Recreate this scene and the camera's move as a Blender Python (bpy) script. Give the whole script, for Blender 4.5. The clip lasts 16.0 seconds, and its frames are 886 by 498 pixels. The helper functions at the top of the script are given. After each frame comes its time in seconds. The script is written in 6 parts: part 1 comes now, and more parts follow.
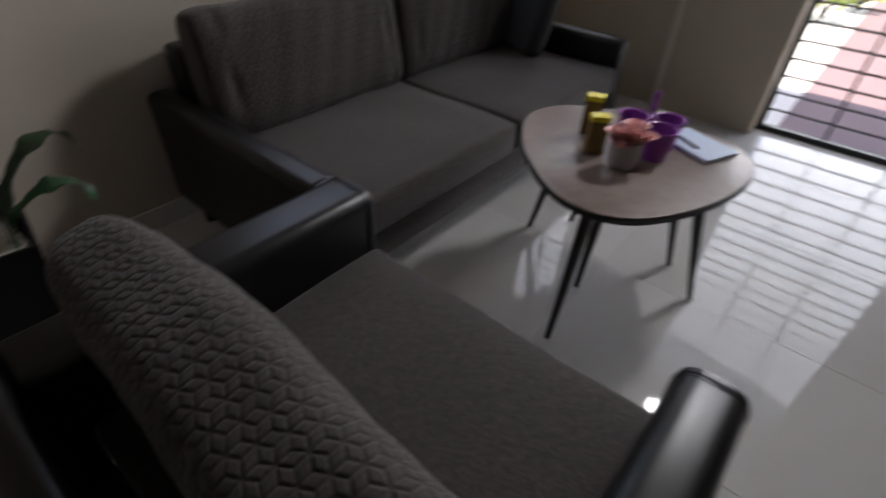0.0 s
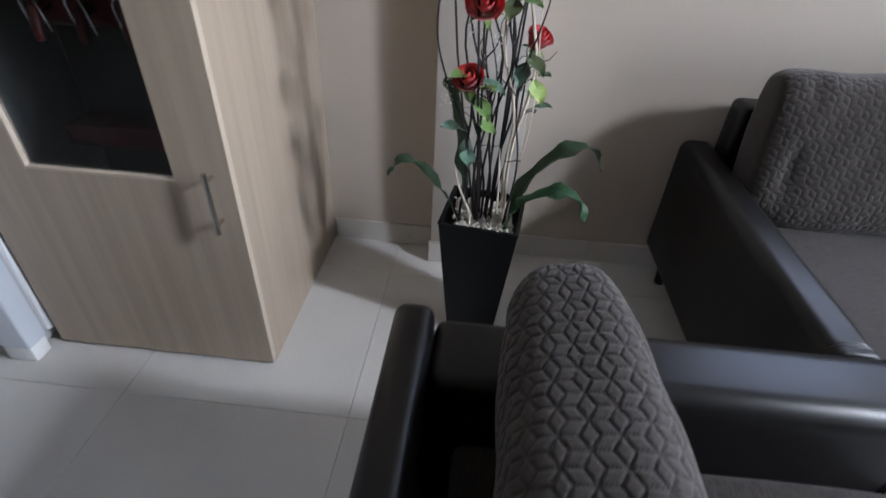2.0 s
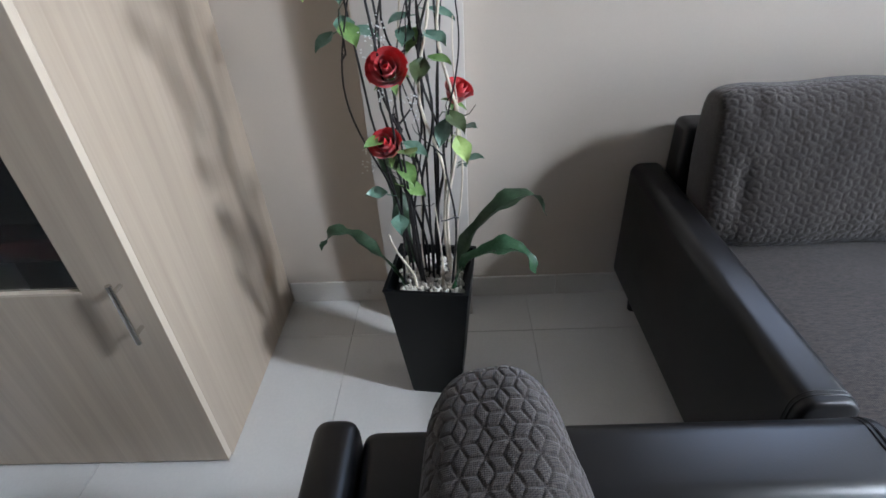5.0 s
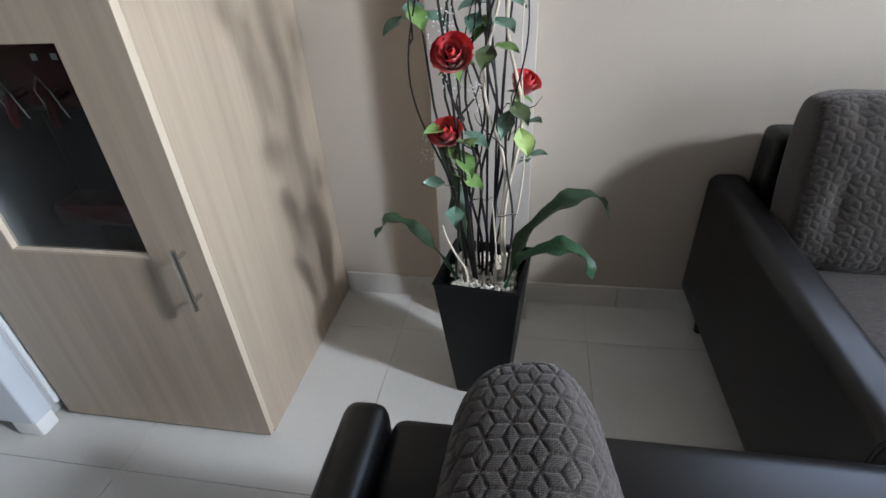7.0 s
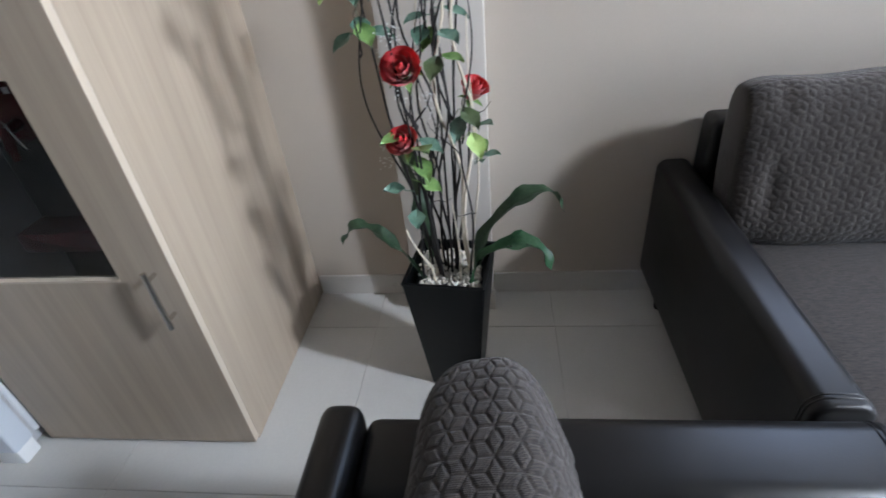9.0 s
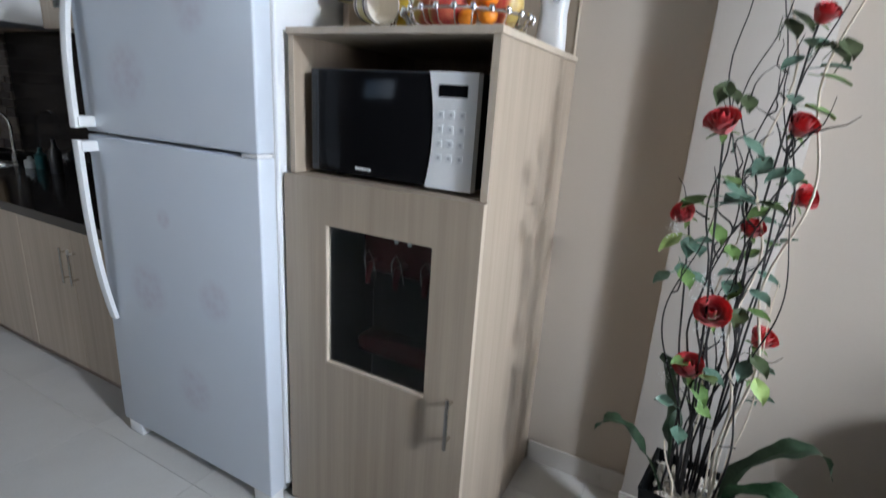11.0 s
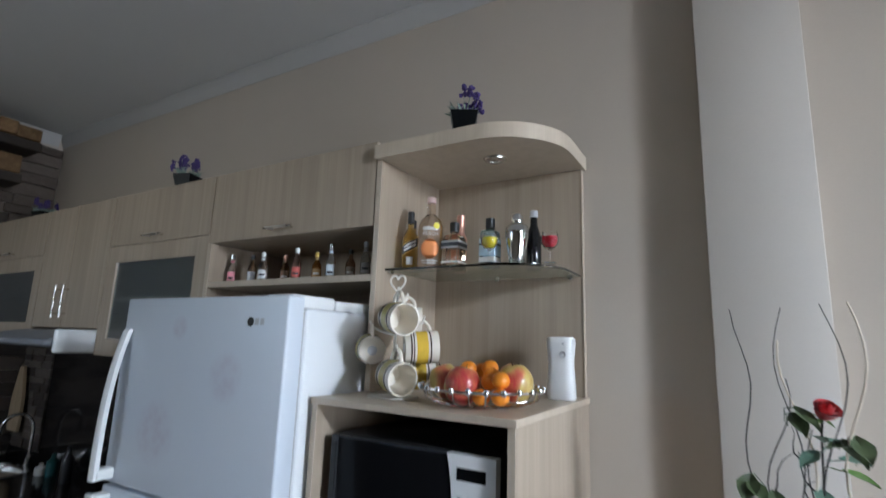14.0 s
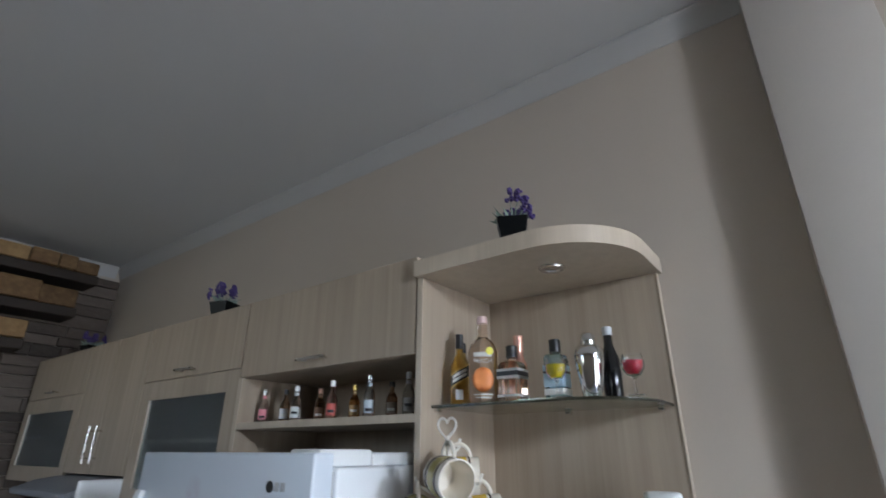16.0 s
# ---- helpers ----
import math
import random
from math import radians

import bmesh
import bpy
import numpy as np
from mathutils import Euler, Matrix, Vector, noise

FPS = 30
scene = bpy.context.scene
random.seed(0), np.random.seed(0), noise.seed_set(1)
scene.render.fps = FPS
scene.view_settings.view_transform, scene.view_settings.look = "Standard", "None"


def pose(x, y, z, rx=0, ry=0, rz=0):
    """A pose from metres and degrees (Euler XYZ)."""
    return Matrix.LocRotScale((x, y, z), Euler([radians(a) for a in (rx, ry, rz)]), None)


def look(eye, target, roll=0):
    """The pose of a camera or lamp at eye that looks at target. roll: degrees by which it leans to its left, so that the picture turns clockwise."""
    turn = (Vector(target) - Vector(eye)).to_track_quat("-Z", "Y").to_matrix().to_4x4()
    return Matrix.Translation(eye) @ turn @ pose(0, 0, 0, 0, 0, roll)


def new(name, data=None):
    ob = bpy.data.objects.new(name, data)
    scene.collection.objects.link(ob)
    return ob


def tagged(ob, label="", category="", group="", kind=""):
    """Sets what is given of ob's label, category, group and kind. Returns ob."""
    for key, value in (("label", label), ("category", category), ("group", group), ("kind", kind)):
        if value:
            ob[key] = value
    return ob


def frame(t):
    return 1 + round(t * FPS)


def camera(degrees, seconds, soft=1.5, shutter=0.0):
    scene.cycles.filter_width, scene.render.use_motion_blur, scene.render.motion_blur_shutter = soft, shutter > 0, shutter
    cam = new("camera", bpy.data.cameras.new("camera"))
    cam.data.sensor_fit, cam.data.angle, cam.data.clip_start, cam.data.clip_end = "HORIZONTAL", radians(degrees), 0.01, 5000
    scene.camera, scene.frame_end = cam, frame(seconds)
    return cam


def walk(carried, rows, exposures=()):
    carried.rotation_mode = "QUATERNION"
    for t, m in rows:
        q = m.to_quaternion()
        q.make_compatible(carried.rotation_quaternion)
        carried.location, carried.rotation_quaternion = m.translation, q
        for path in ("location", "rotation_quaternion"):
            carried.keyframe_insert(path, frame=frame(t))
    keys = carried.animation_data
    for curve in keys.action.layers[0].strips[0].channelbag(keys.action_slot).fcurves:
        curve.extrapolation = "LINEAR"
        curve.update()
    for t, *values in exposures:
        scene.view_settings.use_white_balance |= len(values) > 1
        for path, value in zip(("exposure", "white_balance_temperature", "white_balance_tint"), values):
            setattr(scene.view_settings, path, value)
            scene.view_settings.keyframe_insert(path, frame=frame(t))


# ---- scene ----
cam = camera(83.2, 16.0, shutter=0.5)
PATH = [
    (0, (0.695, 0.595, 1.184), (-0.28, 1.817, -0.064), 2.8),
    (0.5, (0.56, 0.585, 1.083), (-0.721, 1.414, -0.21), -0.1),
    (1, (0.496, 0.515, 1.097), (-1.03, 0.88, -0.144), -2.7),
    (1.5, (0.495, 0.527, 1.1), (-1.106, 0.504, -0.099), -0.2),
    (2, (0.419, 0.584, 1.116), (-1.191, 0.478, -0.065), 3.2),
    (2.5, (0.304, 0.659, 1.139), (-1.334, 0.519, 0.001), -1.9),
    (3, (0.25, 0.776, 1.127), (-1.423, 0.719, 0.033), -4.9),
    (3.5, (0.247, 0.776, 1.134), (-1.417, 0.736, 0.026), -5.9),
    (4, (0.262, 0.779, 1.131), (-1.401, 0.758, 0.021), -5.6),
    (4.5, (0.281, 0.691, 1.17), (-1.371, 0.669, 0.043), -4.3),
    (7, (0.274, 0.713, 1.125), (-1.372, 0.385, 0.037), -3.5),
    (7.5, (0.258, 0.751, 1.139), (-1.382, 0.526, 0.016), -3.9),
    (8, (0.27, 0.763, 1.134), (-1.373, 0.567, 0.01), -4.6),
    (8.5, (0.288, 0.77, 1.135), (-1.363, 0.586, 0.021), -5.2),
    (9, (0.298, 0.745, 1.172), (-1.337, 0.514, 0.043), -5.9),
    (9.5, (0.301, 0.665, 1.162), (-1.294, 0.145, 0.073), -4.8),
    (10, (0.352, 0.556, 1.204), (-1.175, -0.232, 0.181), -4.0),
    (10.2, (0.407, 0.506, 1.227), (-1.167, -0.317, 0.308), -1.9),
    (12.3, (0.64, 0.534, 1.503), (-1.098, -0.436, 1.301), 3.4),
    (12.5, (0.646, 0.545, 1.515), (-1.09, -0.437, 1.379), 3.4),
    (13, (0.661, 0.548, 1.558), (-1.083, -0.43, 1.592), 3.9),
    (13.5, (0.653, 0.555, 1.61), (-1.068, -0.445, 1.806), 3.5),
    (14, (0.586, 0.506, 1.674), (-1.106, -0.497, 2.038), 1.9),
    (14.5, (0.467, 0.443, 1.697), (-1.203, -0.549, 2.175), -0.8),
    (15, (0.413, 0.403, 1.714), (-1.241, -0.566, 2.283), -1.3),
    (15.5, (0.385, 0.41, 1.753), (-1.185, -0.626, 2.431), 0.2),
    (16, (0.406, 0.396, 1.79), (-1.077, -0.715, 2.542), 0.1),
]
EXPOSURES = [(0.0, 1.2, 7300, 15), (0.5, 1.15, 6800, 14), (1.0, 1.95, 6650, 14), (1.5, 2.36, 6450, 13), (2.0, 2.5, 6400, 13), (2.5, 2.64, 6250, 12), (3.0, 2.71, 6250, 10), (4.5, 2.70, 6200, 10), (7.0, 2.75, 6440, 9), (9.0, 2.70, 6280, 10), (10.0, 2.66, 6430, 10), (12.5, 2.45, 6200, 8), (14.0, 2.37, 6120, 8), (15.0, 2.32, 6050, 9), (16.0, 2.29, 6150, 9)]
walk(cam, [(t, look(eye, target, roll)) for t, eye, target, roll in PATH], EXPOSURES)

# ---------------------------------------------------------------- light
world = bpy.data.worlds.new("sky")
scene.world = world
world.use_nodes = True
wn = world.node_tree
sky = wn.nodes.new("ShaderNodeTexSky")
sky.sky_type = "NISHITA"
sky.sun_disc = False
sky.sun_elevation = radians(74)
sky.sun_rotation = radians(-20)
wn.links.new(sky.outputs[0], wn.nodes["Background"].inputs[0])
wn.nodes["Background"].inputs[1].default_value = 0.15

sun = new("sun", bpy.data.lights.new("sun", "SUN"))
sun.data.energy, sun.data.angle, sun.data.color = 5.0, radians(0.6), (1.0, 0.95, 0.88)
sun.matrix_world = look((0, 0, 0), (0.08, 0.25, -1.0))


def opening_lamp(name, place, target, w, h, watts, spread=115, colour=(0.82, 0.893, 1.0)):
    """Sky light that enters by an opening, or fill light at an added one."""
    lamp = new(name, bpy.data.lights.new(name, "AREA"))
    lamp.data.shape, lamp.data.size, lamp.data.size_y = "RECTANGLE", w, h
    lamp.data.energy, lamp.data.color = watts, colour
    lamp.data.spread = radians(spread)
    lamp.matrix_world = look(place, target)
    return lamp


opening_lamp("transom_daylight", (0.64, 3.93, 2.66), (-0.3, 0.0, 0.3), 0.30, 0.46, 11.0, 95)
opening_lamp("door_daylight", (0.855, 3.99, 0.95), (0.3, 0.0, 0.5), 0.95, 1.7, 5.0)
opening_lamp("window_daylight", (-0.80, 3.99, 1.60), (-0.55, 0.0, 0.9), 0.46, 1.2, 1.8)
opening_lamp("sofa_window_daylight", (-1.22, 2.1, 1.72), (0.0, 1.6, 0.6), 1.2, 0.95, 0.75, 150)
# unseen fill light added to brighten the kitchen; no such window is known
opening_lamp("kitchen_fill_light", (3.16, -2.75, 2.40), (-1.0, -2.4, 1.0), 1.4, 0.65, 0.66, 64, (0.90, 0.95, 1.0))


# ---------------------------------------------------------------- materials
def nodes_of(name):
    m = bpy.data.materials.new(name)
    m.use_nodes = True
    return m, m.node_tree, m.node_tree.nodes["Principled BSDF"]


def coords(tree, scale=(1, 1, 1), kind="Object"):
    tc = tree.nodes.new("ShaderNodeTexCoord")
    mp = tree.nodes.new("ShaderNodeMapping")
    mp.inputs["Scale"].default_value = scale
    tree.links.new(tc.outputs[kind], mp.inputs["Vector"])
    return mp.outputs["Vector"]


def noise_tex(tree, vec, scale, detail=4, rough=0.55):
    n = tree.nodes.new("ShaderNodeTexNoise")
    n.inputs["Scale"].default_value, n.inputs["Detail"].default_value = scale, detail
    n.inputs["Roughness"].default_value = rough
    tree.links.new(vec, n.inputs["Vector"])
    return n.outputs["Fac"]


def ramp(tree, fac, stops):
    r = tree.nodes.new("ShaderNodeValToRGB")
    e = r.color_ramp.elements
    while len(e) < len(stops):
        e.new(0.5)
    for k, (p, c) in enumerate(stops):
        e[k].position, e[k].color = p, (*c, 1)
    tree.links.new(fac, r.inputs[0])
    return r.outputs[0]


def mixed(tree, fac, a, b, mode="MIX"):
    m = tree.nodes.new("ShaderNodeMix")
    m.data_type, m.blend_type = "RGBA", mode
    for sock, v in ((m.inputs[0], fac), (m.inputs[6], a), (m.inputs[7], b)):
        if isinstance(v, (int, float)):
            sock.default_value = v
        elif isinstance(v, tuple):
            sock.default_value = (*v, 1)
        else:
            tree.links.new(v, sock)
    return m.outputs[2]


def bump(tree, bsdf, height, strength=0.2, distance=0.002):
    b = tree.nodes.new("ShaderNodeBump")
    b.inputs["Strength"].default_value, b.inputs["Distance"].default_value = strength, distance
    tree.links.new(height, b.inputs["Height"])
    tree.links.new(b.outputs[0], bsdf.inputs["Normal"])


def surface(name, colour, rough=0.5, metal=0.0, vary=0.12, big=3.0, small=60.0, stretch=(1, 1, 1), bumpy=0.1,
            depth=0.001, rough_vary=0.08, coat=0.0, spec=0.5, sheen=0.0):
    """A plain coloured surface with cloudy tone at one scale and grain at another."""
    m, t, b = nodes_of(name)
    v = coords(t, stretch)
    lo, hi = tuple(c * (1 - vary) for c in colour), tuple(min(1, c * (1 + vary)) for c in colour)
    n1, n2 = noise_tex(t, v, big, 4), noise_tex(t, v, small, 6)
    c1 = ramp(t, n1, ((0.3, lo), (0.7, hi)))
    c2 = mixed(t, 0.3, c1, ramp(t, n2, ((0.35, lo), (0.65, hi))))
    t.links.new(c2, b.inputs["Base Color"])
    r = t.nodes.new("ShaderNodeMapRange")
    r.inputs[3].default_value, r.inputs[4].default_value = max(0.02, rough - rough_vary), min(1, rough + rough_vary)
    t.links.new(n1, r.inputs[0])
    t.links.new(r.outputs[0], b.inputs["Roughness"])
    b.inputs["Metallic"].default_value = metal
    b.inputs["Specular IOR Level"].default_value = spec
    b.inputs["Coat Weight"].default_value = coat
    b.inputs["Sheen Weight"].default_value = sheen
    if bumpy:
        bump(t, b, n2, bumpy, depth)
    return m


def wood_mat(name, dark, light, scale=1.0, rough=0.42):
    """Laminate with an upright, brushed oak grain."""
    m, t, b = nodes_of(name)
    v = coords(t, (18 * scale, 18 * scale, 0.55 * scale))
    n1 = noise_tex(t, v, 1.6, 5, 0.62)
    v2 = coords(t, (90 * scale, 90 * scale, 1.1 * scale))
    n2 = noise_tex(t, v2, 2.2, 4, 0.6)
    v3 = coords(t, (2.2, 2.2, 0.35))
    n3 = noise_tex(t, v3, 1.5, 3)
    c1 = ramp(t, n1, ((0.28, dark), (0.5, tuple((a + c) / 2 for a, c in zip(dark, light))), (0.72, light)))
    c2 = mixed(t, 0.24, c1, ramp(t, n2, ((0.3, dark), (0.66, light))))
    c3 = mixed(t, 0.25, c2, ramp(t, n3, ((0.3, dark), (0.7, light))))
    t.links.new(c3, b.inputs["Base Color"])
    b.inputs["Roughness"].default_value = rough
    bump(t, b, n2, 0.12, 0.0006)
    return m


def glass_mat(name, colour=(1, 1, 1), rough=0.0, ior=1.45):
    m, t, b = nodes_of(name)
    b.inputs["Base Color"].default_value = (*colour, 1)
    b.inputs["Roughness"].default_value = rough
    b.inputs["IOR"].default_value = ior
    b.inputs["Transmission Weight"].default_value = 1.0
    return m


def leather_mat(name, colour, rough=0.36):
    m, t, b = nodes_of(name)
    v = coords(t)
    vo = t.nodes.new("ShaderNodeTexVoronoi")
    vo.inputs["Scale"].default_value = 420
    t.links.new(v, vo.inputs["Vector"])
    n1 = noise_tex(t, v, 7, 4)
    c = ramp(t, n1, ((0.3, tuple(k * 0.8 for k in colour)), (0.7, tuple(k * 1.25 for k in colour))))
    t.links.new(c, b.inputs["Base Color"])
    r = t.nodes.new("ShaderNodeMapRange")
    r.inputs[3].default_value, r.inputs[4].default_value = rough - 0.05, rough + 0.09
    t.links.new(n1, r.inputs[0])
    t.links.new(r.outputs[0], b.inputs["Roughness"])
    b.inputs["Specular IOR Level"].default_value = 0.44
    bump(t, b, vo.outputs["Distance"], 0.12, 0.0006)
    return m


def weave_mat(name, colour, scale=700.0, bumpy=0.5, streak=(1, 1, 1), twill=0.0, contrast=1.6):
    """Coarse woven upholstery: crossing threads, heathered yarn and, where asked, a diagonal twill."""
    m, t, b = nodes_of(name)
    v = coords(t)
    w1 = t.nodes.new("ShaderNodeTexWave")
    w1.bands_direction = "X"
    w2 = t.nodes.new("ShaderNodeTexWave")
    w2.bands_direction = "Y"
    for w in (w1, w2):
        w.inputs["Scale"].default_value = scale / 6.28
        w.inputs["Distortion"].default_value = 2.5
        w.inputs["Detail"].default_value = 2
        t.links.new(v, w.inputs["Vector"])
    n1, n2 = noise_tex(t, v, 5, 4), noise_tex(t, coords(t, streak), 150, 3, 0.7)
    c = ramp(t, n2, ((0.36, tuple(k * 0.35 for k in colour)), (0.64, tuple(k * contrast for k in colour))))
    c = mixed(t, 0.25, c, ramp(t, n1, ((0.3, tuple(k * 0.8 for k in colour)), (0.7, tuple(k * 1.2 for k in colour)))))
    if twill:
        w3 = t.nodes.new("ShaderNodeTexWave")
        w3.bands_direction = "DIAGONAL"
        w3.inputs["Scale"].default_value = 170
        w3.inputs["Distortion"].default_value = 1.2
        w3.inputs["Detail"].default_value = 1
        t.links.new(v, w3.inputs["Vector"])
        c = mixed(t, twill, c, ramp(t, w3.outputs["Fac"], ((0.35, tuple(k * 0.45 for k in colour)), (0.65, tuple(k * 1.9 for k in colour)))))
    t.links.new(c, b.inputs["Base Color"])
    b.inputs["Roughness"].default_value = 0.85
    b.inputs["Sheen Weight"].default_value = 0.2
    h = mixed(t, 0.5, w1.outputs["Color"], w2.outputs["Color"])
    bump(t, b, h, bumpy, 0.0008)
    return m


def tile_mat(name, colour):
    """Polished porcelain with faint clouds; each tile a shade of its own."""
    m, t, b = nodes_of(name)
    v = coords(t)
    n1, n2 = noise_tex(t, v, 2.2, 5), noise_tex(t, v, 120, 3)
    c = ramp(t, n1, ((0.3, tuple(k * 0.9 for k in colour)), (0.7, tuple(k * 1.06 for k in colour))))
    info = t.nodes.new("ShaderNodeObjectInfo")
    c = mixed(t, 0.12, c, ramp(t, info.outputs["Random"], ((0.0, tuple(k * 0.8 for k in colour)), (1.0, colour))))
    c = mixed(t, 0.08, c, ramp(t, n2, ((0.4, tuple(k * 0.7 for k in colour)), (0.6, colour))))
    t.links.new(c, b.inputs["Base Color"])
    r = t.nodes.new("ShaderNodeMapRange")
    r.inputs[3].default_value, r.inputs[4].default_value = 0.02, 0.05
    t.links.new(n1, r.inputs[0])
    t.links.new(r.outputs[0], b.inputs["Roughness"])
    b.inputs["Specular IOR Level"].default_value = 0.3
    return m


def stone_mat(name, stops, scale=9.0):
    """Rough stone, each piece its own tone."""
    m, t, b = nodes_of(name)
    v = coords(t)
    n1, n2 = noise_tex(t, v, scale, 6, 0.65), noise_tex(t, v, 70, 5)
    info = t.nodes.new("ShaderNodeObjectInfo")
    c = mixed(t, 0.55, ramp(t, n1, stops), ramp(t, info.outputs["Random"], stops))
    t.links.new(c, b.inputs["Base Color"])
    b.inputs["Roughness"].default_value = 0.75
    bump(t, b, n2, 0.6, 0.004)
    return m


def leaf_mat(name, dark, light, rough=0.4):
    m, t, b = nodes_of(name)
    v = coords(t)
    n1, n2 = noise_tex(t, v, 22, 4), noise_tex(t, v, 130, 3)
    c = ramp(t, n1, ((0.3, dark), (0.7, light)))
    c = mixed(t, 0.3, c, ramp(t, n2, ((0.35, dark), (0.65, light))))
    t.links.new(c, b.inputs["Base Color"])
    b.inputs["Roughness"].default_value = rough
    b.inputs["Subsurface Weight"].default_value = 0.0
    bump(t, b, n2, 0.2, 0.001)
    return m


WALL = surface("wall paint", (0.52, 0.455, 0.385), 0.55, vary=0.03, big=1.2, small=180, bumpy=0.12, depth=0.0008)
TRIMWALL = surface("pilaster paint", (0.555, 0.51, 0.46), 0.5, vary=0.03, big=1.2, small=180, bumpy=0.1, depth=0.0008)
BROWNWALL = surface("brown wall paint", (0.54, 0.455, 0.35), 0.55, vary=0.05, big=2, small=160, bumpy=0.12, depth=0.0008)
CEIL = surface("ceiling paint", (0.60, 0.595, 0.58), 0.7, vary=0.02, big=1.0, small=140, bumpy=0.1, depth=0.0008)
CORNICE = surface("cornice plaster", (0.50, 0.49, 0.475), 0.55, vary=0.02, bumpy=0.05)
TILE = tile_mat("porcelain tile", (0.60, 0.585, 0.555))
GROUT = surface("grout", (0.60, 0.58, 0.545), 0.7, vary=0.08, small=200, bumpy=0.2)
SKIRT = surface("skirting tile", (0.58, 0.55, 0.51), 0.3, vary=0.05, big=6, small=150, bumpy=0.03)
OAK = wood_mat("oak laminate", (0.315, 0.247, 0.182), (0.475, 0.392, 0.303))
OAKEDGE = wood_mat("pale edge band", (0.45, 0.375, 0.285), (0.60, 0.51, 0.405), rough=0.35)
OAKDARK = wood_mat("table top laminate", (0.16, 0.115, 0.095), (0.28, 0.21, 0.175), 0.8)
LEATHER = leather_mat("dark brown leatherette", (0.004, 0.0033, 0.0036), 0.35)
FABRIC = weave_mat("charcoal woven seat fabric", (0.0240, 0.0175, 0.0145), 620, 0.5, (0.45, 1.6, 1.6), 0.0, 2.4)
QUILT = weave_mat("charcoal quilted fabric", (0.033, 0.0255, 0.0215), 900, 0.5, (1, 1, 1), 0.5)


def enamel_mat(name, blooms):
    """White enamel with faint mauve flower heads printed round the given (y, z, radius)."""
    m, t, b = nodes_of(name)
    v = coords(t)
    n1 = noise_tex(t, v, 2.0, 3)
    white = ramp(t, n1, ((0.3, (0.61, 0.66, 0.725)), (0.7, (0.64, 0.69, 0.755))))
    vo = t.nodes.new("ShaderNodeTexVoronoi")
    vo.inputs["Scale"].default_value = 34
    t.links.new(v, vo.inputs["Vector"])
    petals = ramp(t, vo.outputs["Distance"], ((0.25, (1, 1, 1)), (0.75, (0.45, 0.45, 0.45))))
    mask = None
    for y, z, r in blooms:
        d = t.nodes.new("ShaderNodeVectorMath")
        d.operation = "DISTANCE"
        d.inputs[1].default_value = (0.358, y + 0.98, z)
        t.links.new(v, d.inputs[0])
        f = t.nodes.new("ShaderNodeMapRange")
        f.inputs[1].default_value, f.inputs[2].default_value = r * 1.1, r * 0.55
        t.links.new(d.outputs["Value"], f.inputs[0])
        if mask is None:
            mask = f.outputs[0]
        else:
            mx = t.nodes.new("ShaderNodeMath")
            mx.operation = "MAXIMUM"
            t.links.new(mask, mx.inputs[0])
            t.links.new(f.outputs[0], mx.inputs[1])
            mask = mx.outputs[0]
    both = t.nodes.new("ShaderNodeMath")
    both.operation = "MULTIPLY"
    t.links.new(mask, both.inputs[0])
    t.links.new(petals, both.inputs[1])
    soft = t.nodes.new("ShaderNodeMath")
    soft.operation = "MULTIPLY"
    soft.inputs[1].default_value = 0.40
    t.links.new(both.outputs[0], soft.inputs[0])
    t.links.new(mixed(t, soft.outputs[0], white, (0.47, 0.41, 0.49)), b.inputs["Base Color"])
    b.inputs["Roughness"].default_value = 0.3
    bump(t, b, noise_tex(t, v, 260, 3), 0.05, 0.0004)
    return m


FRIDGE = enamel_mat("white enamel with mauve print", ((-1.12, 1.36, 0.10), (-0.80, 1.55, 0.075), (-1.05, 1.69, 0.04), (-1.0, 0.93, 0.035), (-1.12, 0.66, 0.10), (-0.78, 0.70, 0.075), (-0.92, 0.34, 0.09)))
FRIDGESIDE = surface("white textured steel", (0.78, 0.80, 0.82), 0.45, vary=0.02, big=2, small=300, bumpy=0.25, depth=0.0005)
PLASTIC = surface("white plastic", (0.82, 0.83, 0.83), 0.32, vary=0.02, bumpy=0.03)
GREYPLASTIC = surface("silver grey plastic", (0.48, 0.49, 0.51), 0.35, vary=0.04, bumpy=0.03)
BLACKGLASS = surface("black glass", (0.006, 0.006, 0.007), 0.10, vary=0.1, bumpy=0.0, rough_vary=0.02, spec=0.07)
DARKGREY = surface("dark grey plastic", (0.030, 0.034, 0.042), 0.3, vary=0.08, bumpy=0.03)
BUTTON = surface("pale button film", (0.74, 0.76, 0.77), 0.4, vary=0.03, bumpy=0.03)
BLACK = surface("black plastic", (0.012, 0.012, 0.013), 0.4, vary=0.15, bumpy=0.05)
POTBLACK = surface("black lacquered pot", (0.004, 0.0045, 0.005), 0.38, vary=0.25, bumpy=0.06, spec=0.14)
CHROME = surface("brushed steel", (0.62, 0.60, 0.57), 0.26, 1.0, vary=0.06, big=8, small=240, bumpy=0.05)
POLISHED = surface("polished steel", (0.72, 0.72, 0.72), 0.12, 1.0, vary=0.05, bumpy=0.0, rough_vary=0.05)
GRANITE = surface("black granite", (0.010, 0.009, 0.009), 0.12, vary=0.5, big=60, small=300, bumpy=0.0, rough_vary=0.04)
METALBLACK = surface("black painted metal", (0.015, 0.014, 0.014), 0.4, vary=0.15, bumpy=0.1)
CLEAR = glass_mat("clear glass")
SHELFGLASS = glass_mat("green tinted shelf glass", (0.82, 0.93, 0.88))
